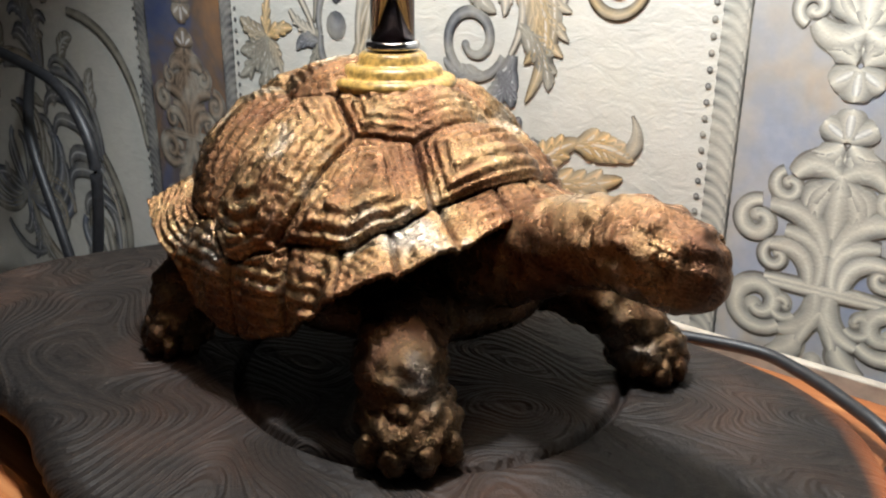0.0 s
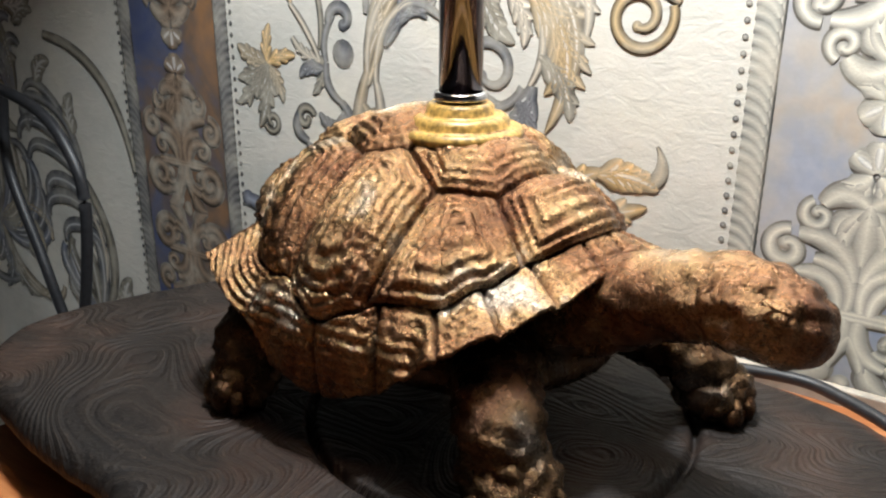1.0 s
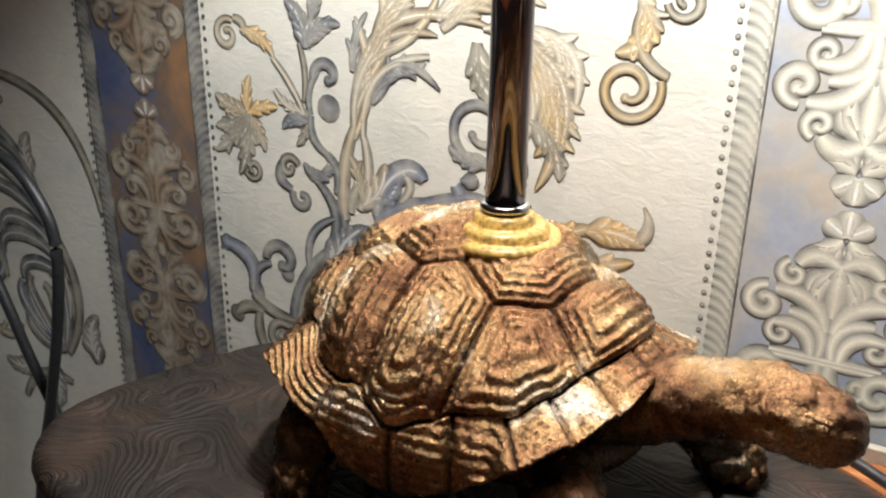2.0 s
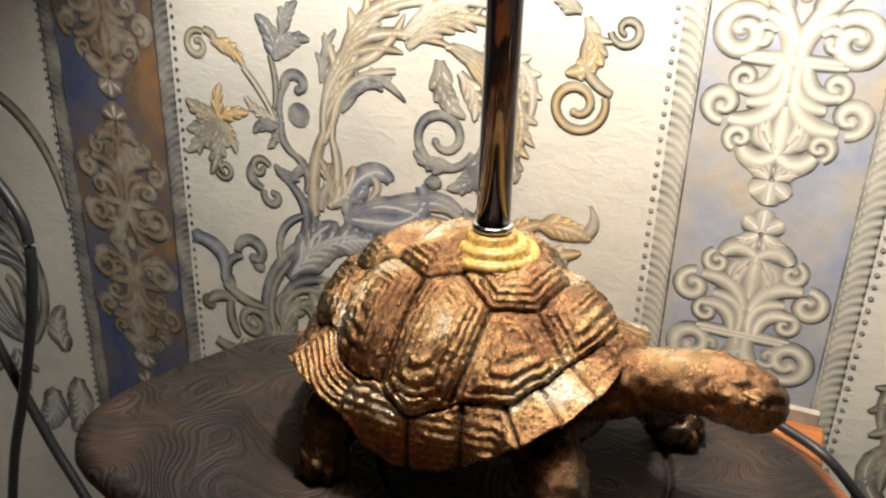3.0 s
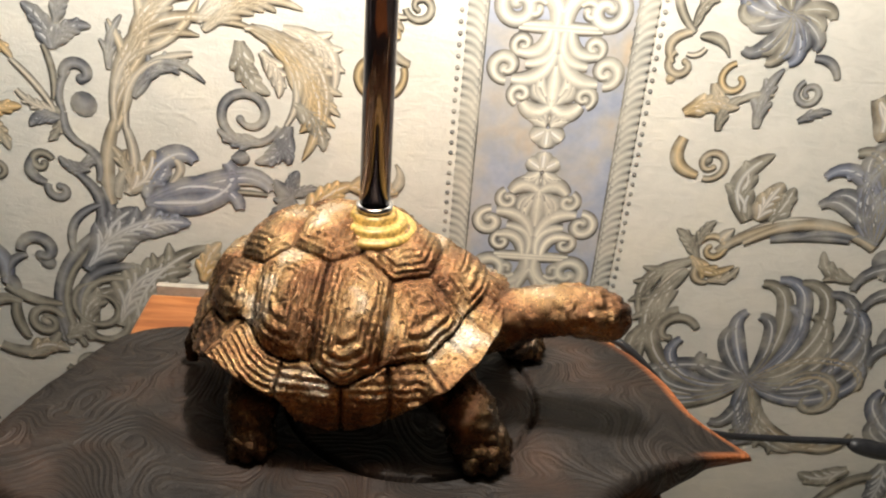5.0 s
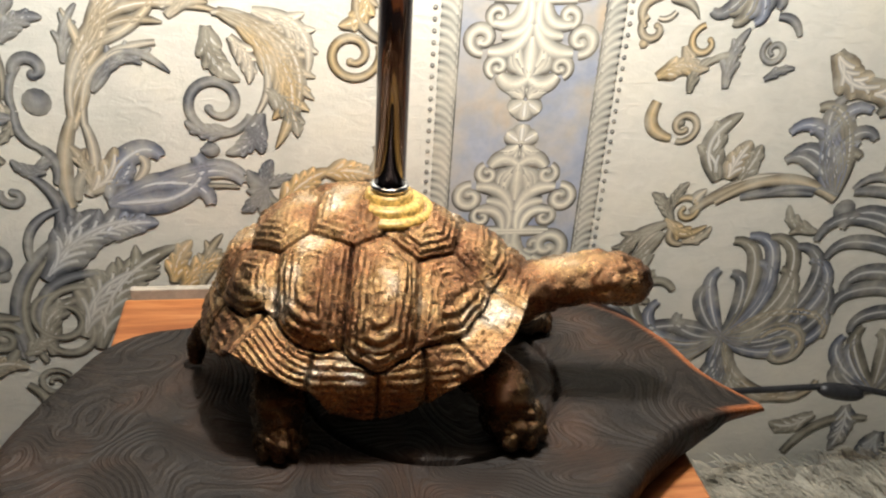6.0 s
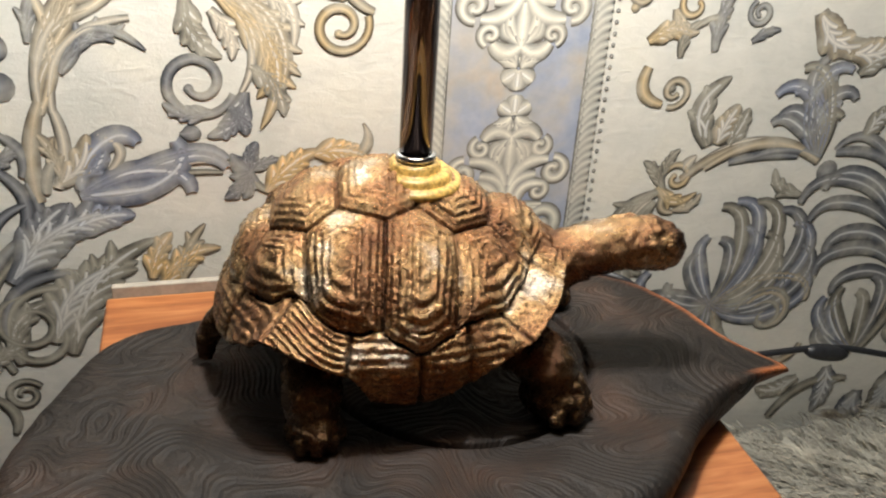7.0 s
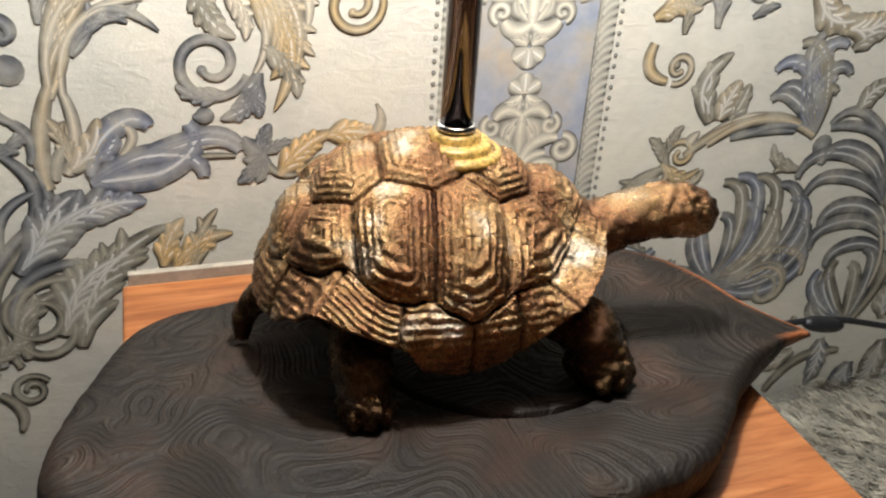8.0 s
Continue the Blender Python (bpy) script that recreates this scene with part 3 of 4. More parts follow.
def ribbon(line, half, ink, leafy=False, high=RELIEF, outline=0.0008):
    """Lays one raised stroke on the wall along a line of (x, z), with its half width at each point, over a darker drawn outline."""
    n = len(line)
    lift = 2.0e-7 * len(print_v) / 60
    tone = 1 + 0.22 * noise.noise((line[0][0] * 90, line[0][1] * 90, 2.0))
    sides = []
    for i in range(n):
        a, b = line[max(i - 1, 0)], line[min(i + 1, n - 1)]
        dx, dz = b[0] - a[0], b[1] - a[1]
        d = math.hypot(dx, dz) or 1.0
        sides.append((dx / d, dz / d))
    if outline:
        base = len(print_v)
        edge = (0.17, 0.155, 0.135) if ink is CREAM else tuple(0.36 * v + 0.01 for v in ink)
        for (x, z), (ux, uz), w in zip(line, sides, half):
            w += outline * (1.5 if ink is CREAM else 1.0)
            for c in (-1.0, 0.0, 1.0):
                print_v.append((x - uz * c * w, WALL_Y - 0.0004 - 0.12 * lift - (0.00012 if c == 0 else 0.0), z + ux * c * w))
                print_ink.append((*edge, 1))
                print_across.append(0.6)
        for i in range(n - 1):
            for j in range(2):
                k = base + i * 3 + j
                print_f.append((k, k + 3, k + 4, k + 1))
    base = len(print_v)
    across = (-1.0, -0.8, -0.42, 0.0, 0.42, 0.8, 1.0)
    rise = (0.2, 0.62, 1.0, 0.6, 1.0, 0.62, 0.2) if leafy else (0.2, 0.68, 0.95, 1.0, 0.95, 0.68, 0.2)
    for (x, z), (ux, uz), k in zip(line, sides, half):
        for c, r in zip(across, rise):
            slip = 0.35 * abs(c) * k if leafy else 0.0
            print_v.append((x - uz * c * k + slip * ux, WALL_Y - 0.00056 - lift - high * r * min(1.0, k / 0.003), z + ux * c * k + slip * uz))
            print_ink.append((ink[0] * tone, ink[1] * tone, ink[2] * tone, 1))
            print_across.append(abs(c))
    for i in range(n - 1):
        for j in range(6):
            k = base + i * 7 + j
            print_f.append((k, k + 7, k + 8, k + 1))


def bow(x0, z0, x1, z1, bend, n):
    """Points along a bowed line; bend is the bulge to its left as a share of its length."""
    out = []
    for i in range(n + 1):
        t = i / n
        k = 4 * t * (1 - t) * bend
        out.append((x0 + (x1 - x0) * t - (z1 - z0) * k, z0 + (z1 - z0) * t + (x1 - x0) * k))
    return out


def vine(x0, z0, x1, z1, bend, w, ink):
    n = 22
    ribbon(bow(x0, z0, x1, z1, bend, n), [0.55 * w * (0.35 + 0.65 * math.sin(math.pi * min(1, 0.12 + 0.85 * i / n)) ** 0.6) for i in range(n + 1)], ink)


def blade(x0, z0, x1, z1, bend, w, ink, n=14):
    """One pointed leaf with a sunk middle rib."""
    half = [max(0.62 * w * (math.sin(math.pi * (i / n) ** 0.75) ** 0.8 * (1 - 0.3 * i / n) + 0.08 * (1 - i / n)), 0.0002) for i in range(n + 1)]
    ribbon(bow(x0, z0, x1, z1, bend, n), half, ink, True)


def finger(x0, z0, x1, z1, bend, w, ink, n=10):
    """One lobe of an acanthus leaf: narrow at its root, full and round towards the tip, with a pale streak."""
    half = [max(0.6 * w * math.sin(math.pi * min(1.0, 0.12 + 0.88 * (i / n) ** 1.35)) ** 0.55, 0.0002) for i in range(n + 1)]
    line = bow(x0, z0, x1, z1, bend, n)
    ribbon(line, half, ink, True)
    pale = tuple(0.5 * v + 0.34 for v in ink)
    ribbon(line[1:n - 1], [0.36 * h + 0.0002 for h in half[1:n - 1]], pale, False, 1.35 * RELIEF, 0.0)


def leaf(x0, z0, x1, z1, bend, w, lobes, ink):
    """An acanthus leaf: full side lobes that overlap along its rib and curl outward at their tips."""
    size = math.hypot(x1 - x0, z1 - z0)
    if lobes < 1 or size < 0.02:
        blade(x0, z0, x1, z1, bend, 1.2 * w, ink, 22)
        return
    n = 24
    line = bow(x0, z0, x1, z1, bend, n)
    count = lobes + 1
    for k in range(count):
        lo, hi = 0.55 * k / count, 0.34 + 0.56 * (k + 0.5) / count
        x, z = line[int(lo * n)]
        tx, tz = line[int(hi * n)]
        ax, az = line[int(hi * n) + 1]
        way = math.atan2(az - tz, ax - tx)
        for side in (1, -1):
            off = (0.30 * w + 0.16 * size) * (1.0 - 0.5 * hi) * (1 + 0.25 * noise.noise((x * 300, z * 300, side)))
            ex, ez = tx - math.sin(way) * off * side, tz + math.cos(way) * off * side
            shade = 1 + 0.16 * side
            finger(x, z, ex, ez, -0.14 * side, 0.58 * w * (1.1 - 0.3 * hi), tuple(min(0.8, 1.1 * v * shade) for v in ink))
    finger(x0, z0, x1, z1, bend, 0.62 * w, ink, 16)
    ribbon(line[1:-6], [0.07 * w * (1 - i / n) + 0.0002 for i in range(len(line[1:-6]))], tuple(0.5 * v + 0.3 for v in ink), False, 1.6 * RELIEF, 0.0)


def plume(x0, z0, x1, z1, bend, w, ink, n=18):
    """A long narrow petal that swells towards a hooked, rounded tip, with a pale and a dark streak."""
    hook = -2.6 if bend > 0 else 2.6
    x = z = 0.0
    raw = [(0.0, 0.0)]
    for i in range(n):
        t = (i + 0.5) / n
        a = -4 * bend * (t - 0.5) * 2 + hook * max(0.0, t - 0.72) ** 1.3 * 2.2
        x, z = x + math.cos(a), z + math.sin(a)
        raw.append((x, z))
    k = ((x1 - x0) + 1j * (z1 - z0)) / (x + 1j * z)
    line = [(x0 + (k * (p + 1j * q)).real, z0 + (k * (p + 1j * q)).imag) for p, q in raw]
    half = [max(0.42 * w * (0.25 + 0.75 * math.sin(math.pi * min(0.94, 0.04 + 0.92 * (i / n) ** 1.15)) ** 0.7), 0.0004) for i in range(n + 1)]
    ribbon(line, half, ink, True)
    pale = tuple(0.5 * v + 0.34 for v in ink)
    ribbon(line[2:n - 1], [0.26 * h + 0.0002 for h in half[2:n - 1]], pale, False, 1.35 * RELIEF, 0.0)


def fan(x, z, tips, w, inks):
    """Plumes spread from one root to a row of tips (x, z, bend), with shorter ones tucked between."""
    for i in range(len(tips) - 1):
        (ax, az, ab), (bx, bz, bb) = tips[i], tips[i + 1]
        mx, mz = x + 0.86 * (0.5 * (ax + bx) - x), z + 0.86 * (0.5 * (az + bz) - z)
        plume(x, z, mx, mz, 0.5 * (ab + bb), w, inks[(i + 1) % len(inks)])
    for i, (ax, az, ab) in enumerate(tips):
        plume(x, z, ax, az, ab, w, inks[i % len(inks)])


def curl(x, z, r, start, turns, w, ink):
    """A volute that winds inward from its rim and ends in a small eye."""
    n = int(26 * abs(turns)) + 8
    line, half = [], []
    for i in range(n + 1):
        t = i / n
        a = math.radians(start) + 2 * math.pi * turns * t
        k = r * (1 - 0.72 * t ** 1.1)
        line.append((x + k * math.cos(a), z + k * math.sin(a)))
        half.append(0.5 * w * (0.45 + 0.65 * math.sin(math.pi * min(1.0, 0.15 + t * 0.7)) - 0.2 * t))
    ribbon(line, half, ink)
    bud(line[-1][0], line[-1][1], 0.55 * w, ink)


def bud(x, z, r, ink):
    base = len(print_v)
    for k, (q, h) in enumerate(((0.0, 1.25), (0.5, 1.1), (0.82, 0.65), (1.0, 0.0))):
        for i in range(12):
            a = math.pi * i / 6
            print_v.append((x + q * r * math.cos(a), WALL_Y - 0.0004 - RELIEF * h * min(1.0, r / 0.003), z + q * r * math.sin(a)))
            print_ink.append((*ink, 1))
            print_across.append(q)
    for k in range(3):
        for i in range(12):
            j = (i + 1) % 12
            print_f.append((base + k * 12 + i, base + (k + 1) * 12 + i, base + (k + 1) * 12 + j, base + k * 12 + j))


def printed(name, label):
    """Takes the strokes laid so far into one raised print on the wall."""
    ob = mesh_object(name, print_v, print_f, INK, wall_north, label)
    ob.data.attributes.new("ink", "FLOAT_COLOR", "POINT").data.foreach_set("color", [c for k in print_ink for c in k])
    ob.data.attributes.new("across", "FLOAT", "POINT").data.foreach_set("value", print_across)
    for store in (print_v, print_f, print_ink, print_across):
        store.clear()
    return ob


def left_field():
    """Scrolls, acanthus and an orange flower between the two striped borders."""
    curl(-0.545, 0.673, 0.0116, 60, 1.1, 0.0053, TAN)
    leaf(-0.532, 0.678, -0.502, 0.660, 0.15, 0.0089, 2, ORANGE_INK)
    vine(-0.538, 0.685, -0.529, 0.674, 0.3, 0.0054, TAN)
    vine(-0.504, 0.660, -0.476, 0.620, 0.05, 0.0040, SAND)
    vine(-0.503, 0.637, -0.478, 0.622, -0.1, 0.0036, SAND)
    leaf(-0.475, 0.622, -0.503, 0.635, 0.1, 0.0063, 2, SAND)
    leaf(-0.530, 0.616, -0.526, 0.645, 0.08, 0.0098, 1, ORANGE_INK)
    leaf(-0.530, 0.616, -0.501, 0.624, 0.08, 0.0107, 1, ORANGE_INK)
    leaf(-0.530, 0.616, -0.561, 0.628, 0.08, 0.0133, 2, TAN)
    leaf(-0.530, 0.616, -0.563, 0.603, 0.08, 0.0124, 2, UMBER)
    leaf(-0.530, 0.616, -0.565, 0.583, 0.08, 0.0116, 2, UMBER)
    leaf(-0.530, 0.616, -0.542, 0.567, 0.08, 0.0133, 2, UMBER)
    leaf(-0.530, 0.616, -0.515, 0.589, 0.08, 0.0098, 2, TAN)
    curl(-0.528, 0.573, 0.0083, 200, 1.1, 0.0042, UMBER)
    leaf(-0.473, 0.669, -0.490, 0.701, -0.15, 0.0144, 2, SLATE)
    leaf(-0.472, 0.671, -0.443, 0.687, 0.2, 0.0110, 2, SLATE)
    leaf(-0.468, 0.688, -0.453, 0.714, 0.1, 0.0095, 2, SLATE)
    vine(-0.479, 0.672, -0.477, 0.631, 0.08, 0.0038, UMBER)
    vine(-0.468, 0.709, -0.469, 0.684, 0.1, 0.0036, UMBER)
    curl(-0.456, 0.651, 0.0117, 190, -0.7, 0.0077, SLATE)
    bud(-0.455, 0.629, 0.0100, SLATE)
    vine(-0.471, 0.622, -0.463, 0.654, 0.15, 0.0045, SLATE)
    leaf(-0.474, 0.617, -0.497, 0.609, -0.2, 0.0107, 2, SLATE)
    vine(-0.471, 0.622, -0.456, 0.594, -0.2, 0.0054, SLATE)
    bud(-0.475, 0.622, 0.0045, UMBER)
    leaf(-0.474, 0.615, -0.485, 0.598, 0.1, 0.0063, 1, UMBER)
    vine(-0.498, 0.584, -0.491, 0.563, -0.35, 0.0075, SLATE)
    curl(-0.482, 0.558, 0.0094, 150, 0.8, 0.0061, SLATE)
    curl(-0.493, 0.580, 0.0090, 20, 0.9, 0.0060, UMBER)
    leaf(-0.457, 0.577, -0.479, 0.586, 0.2, 0.0094, 2, SLATE)
    vine(-0.458, 0.595, -0.451, 0.567, 0.2, 0.0066, SLATE)
    leaf(-0.464, 0.576, -0.441, 0.581, 0.3, 0.0075, 1, SLATE)
    vine(-0.491, 0.413, -0.459, 0.521, 0.16, 0.0085, SLATE)
    vine(-0.459, 0.521, -0.467, 0.573, -0.22, 0.0078, SLATE)
    vine(-0.480, 0.411, -0.448, 0.517, 0.22, 0.0060, UMBER)
    vine(-0.448, 0.517, -0.449, 0.563, -0.1, 0.0064, SLATE)
    vine(-0.497, 0.415, -0.480, 0.486, 0.1, 0.0040, SLATE)
    vine(-0.443, 0.548, -0.433, 0.619, 0.07, 0.0094, TAN)
    vine(-0.430, 0.558, -0.426, 0.613, -0.1, 0.0073, SAND)
    leaf(-0.434, 0.610, -0.326, 0.693, 0.33, 0.0116, 2, TAN)
    vine(-0.426, 0.611, -0.373, 0.672, 0.24, 0.0054, SAND)
    vine(-0.433, 0.617, -0.409, 0.679, 0.12, 0.0063, SAND)
    leaf(-0.418, 0.637, -0.365, 0.651, 0.4, 0.0084, 2, SLATE)
    leaf(-0.418, 0.668, -0.351, 0.725, 0.2, 0.0127, 2, TAN)
    vine(-0.409, 0.677, -0.334, 0.721, 0.2, 0.0051, SAND)
    leaf(-0.434, 0.657, -0.421, 0.697, 0.1, 0.0063, 1, SLATE)
    leaf(-0.368, 0.696, -0.294, 0.721, 0.2, 0.0110, 2, SAND)
    leaf(-0.364, 0.690, -0.294, 0.709, 0.2, 0.0102, 3, TAN)
    vine(-0.335, 0.693, -0.301, 0.675, 0.2, 0.0045, SAND)
    leaf(-0.331, 0.694, -0.283, 0.613, 0.3, 0.0127, 4, TAN)
    leaf(-0.318, 0.686, -0.295, 0.595, 0.25, 0.0136, 4, OCHRE)
    leaf(-0.308, 0.695, -0.272, 0.650, 0.3, 0.0110, 2, SAND)
    leaf(-0.339, 0.684, -0.318, 0.646, -0.2, 0.0144, 3, UMBER)
    leaf(-0.324, 0.677, -0.312, 0.644, 0.15, 0.0110, 2, SAND)
    leaf(-0.301, 0.640, -0.279, 0.604, 0.15, 0.0135, 2, UMBER)
    curl(-0.335, 0.629, 0.0247, -20, -1.35, 0.0062, SLATE)
    vine(-0.305, 0.670, -0.307, 0.622, 0.15, 0.0044, SAND)
    leaf(-0.305, 0.622, -0.331, 0.591, 0.2, 0.0135, 3, SLATE)
    leaf(-0.327, 0.608, -0.358, 0.616, 0.15, 0.0104, 2, SLATE)
    leaf(-0.314, 0.612, -0.305, 0.591, 0.1, 0.0124, 2, SLATE)
    leaf(-0.336, 0.597, -0.349, 0.594, 0.1, 0.0081, 1, SLATE)
    leaf(-0.428, 0.561, -0.408, 0.596, -0.15, 0.0200, 1, TAN)
    leaf(-0.418, 0.566, -0.398, 0.588, -0.2, 0.0140, 1, SLATEBLUE)
    vine(-0.401, 0.595, -0.396, 0.569, 0.4, 0.0057, SAND)
    bud(-0.427, 0.587, 0.0085, TAN)
    vine(-0.438, 0.554, -0.427, 0.580, 0.1, 0.0066, UMBER)
    leaf(-0.427, 0.565, -0.439, 0.598, -0.1, 0.0104, 1, TAN)
    plume(-0.415, 0.555, -0.352, 0.589, -0.2, 0.021, SLATEBLUE)
    plume(-0.415, 0.555, -0.377, 0.589, 0.2, 0.02, SLATEBLUE)
    plume(-0.417, 0.551, -0.32, 0.568, 0.05, 0.016, SLATEBLUE)
    plume(-0.415, 0.553, -0.319, 0.574, 0.04, 0.012, SLATEBLUE)
    plume(-0.415, 0.553, -0.344, 0.551, 0.15, 0.019, SLATEBLUE)
    plume(-0.417, 0.551, -0.367, 0.561, 0.0, 0.026, SLATEBLUE)
    vine(-0.377, 0.566, -0.320, 0.573, 0.05, 0.0038, SAND)
    vine(-0.378, 0.560, -0.322, 0.564, 0.05, 0.0035, UMBER)
    leaf(-0.303, 0.564, -0.316, 0.578, 0.1, 0.0095, 2, SLATE)
    leaf(-0.303, 0.564, -0.298, 0.586, 0.1, 0.0114, 2, SLATE)
    leaf(-0.303, 0.564, -0.322, 0.544, 0.1, 0.0114, 2, SLATE)
    leaf(-0.303, 0.564, -0.309, 0.543, 0.1, 0.0095, 2, SLATE)
    leaf(-0.303, 0.564, -0.282, 0.572, 0.1, 0.0066, 2, SLATE)
    leaf(-0.303, 0.564, -0.318, 0.561, 0.1, 0.0066, 2, SLATE)
    vine(-0.303, 0.562, -0.281, 0.547, -0.2, 0.0043, UMBER)
    leaf(-0.293, 0.547, -0.255, 0.578, 0.1, 0.0151, 3, ORANGE_INK)
    leaf(-0.259, 0.575, -0.221, 0.572, 0.1, 0.0161, 3, ORANGE_INK)
    leaf(-0.230, 0.571, -0.224, 0.597, -0.25, 0.0057, 0, TAN)
    leaf(-0.281, 0.550, -0.227, 0.561, -0.05, 0.0133, 2, ORANGE_INK)
    leaf(-0.470, 0.487, -0.390, 0.539, 0.15, 0.0230, 4, SLATE)
    leaf(-0.457, 0.505, -0.425, 0.546, 0.1, 0.0177, 3, SLATE)
    leaf(-0.426, 0.525, -0.383, 0.535, 0.1, 0.0188, 3, SLATEBLUE)
    vine(-0.480, 0.444, -0.428, 0.492, 0.25, 0.0080, SLATE)
    vine(-0.479, 0.429, -0.420, 0.477, 0.35, 0.0063, UMBER)
    leaf(-0.474, 0.418, -0.445, 0.471, 0.25, 0.0141, 2, UMBER)
    leaf(-0.448, 0.434, -0.385, 0.498, 0.2, 0.0229, 4, UMBER)
    leaf(-0.438, 0.423, -0.370, 0.516, 0.15, 0.0185, 3, UMBER)
    leaf(-0.376, 0.483, -0.360, 0.520, 0.1, 0.0147, 2, ORANGE_INK)
    curl(-0.464, 0.437, 0.0274, 80, -0.9, 0.0063, UMBER)
    leaf(-0.371, 0.472, -0.327, 0.505, 0.2, 0.0136, 3, ORANGE_INK)
    leaf(-0.356, 0.474, -0.337, 0.525, 0.1, 0.0098, 2, TAN)
    bud(-0.561, 0.507, 0.0073, SLATEBLUE)
    vine(-0.560, 0.507, -0.537, 0.470, 0.3, 0.0125, SLATEBLUE)
    vine(-0.538, 0.479, -0.530, 0.463, 0.1, 0.0109, SLATE)
    curl(-0.505, 0.502, 0.0157, 180, -0.75, 0.0094, SLATE)
    bud(-0.500, 0.492, 0.0065, SLATE)
    vine(-0.534, 0.474, -0.516, 0.498, 0.2, 0.0065, SLATE)
    vine(-0.537, 0.468, -0.494, 0.453, -0.1, 0.0087, UMBER)
    bud(-0.556, 0.445, 0.0080, UMBER)
    vine(-0.556, 0.445, -0.527, 0.452, 0.2, 0.0086, UMBER)
    curl(-0.509, 0.434, 0.0149, 20, 1.2, 0.0074, UMBER)
    bud(-0.509, 0.435, 0.0059, SAND)
    vine(-0.551, 0.408, -0.500, 0.424, -0.25, 0.0101, UMBER)
    leaf(-0.529, 0.397, -0.494, 0.406, 0.25, 0.0160, 2, TAN)
    vine(-0.532, 0.451, -0.526, 0.417, -0.1, 0.0083, UMBER)
    curl(-0.240, 0.666, 0.0196, 20, -1.35, 0.0057, OCHRE)
    vine(-0.218, 0.675, -0.234, 0.716, 0.25, 0.0060, TAN)
    leaf(-0.233, 0.713, -0.250, 0.686, 0.3, 0.0141, 2, OCHRE)
    leaf(-0.238, 0.723, -0.223, 0.700, -0.1, 0.0091, 1, TAN)
    curl(-0.212, 0.717, 0.0106, 190, 1.1, 0.0046, UMBER)
    vine(-0.238, 0.720, -0.221, 0.709, -0.2, 0.0035, SAND)
    leaf(-0.242, 0.726, -0.262, 0.738, 0.1, 0.0084, 2, UMBER)
    vine(-0.478, 0.504, -0.452, 0.547, 0.2, 0.0056, SLATE)
    curl(-0.463, 0.452, 0.0240, 90, 1.3, 0.0056, UMBER)
    curl(-0.476, 0.390, 0.0135, 30, 1.4, 0.0045, UMBER)
    leaf(-0.494, 0.418, -0.469, 0.434, 0.1, 0.0128, 2, UMBER)
    vine(-0.498, 0.389, -0.488, 0.355, 0.2, 0.0068, UMBER)


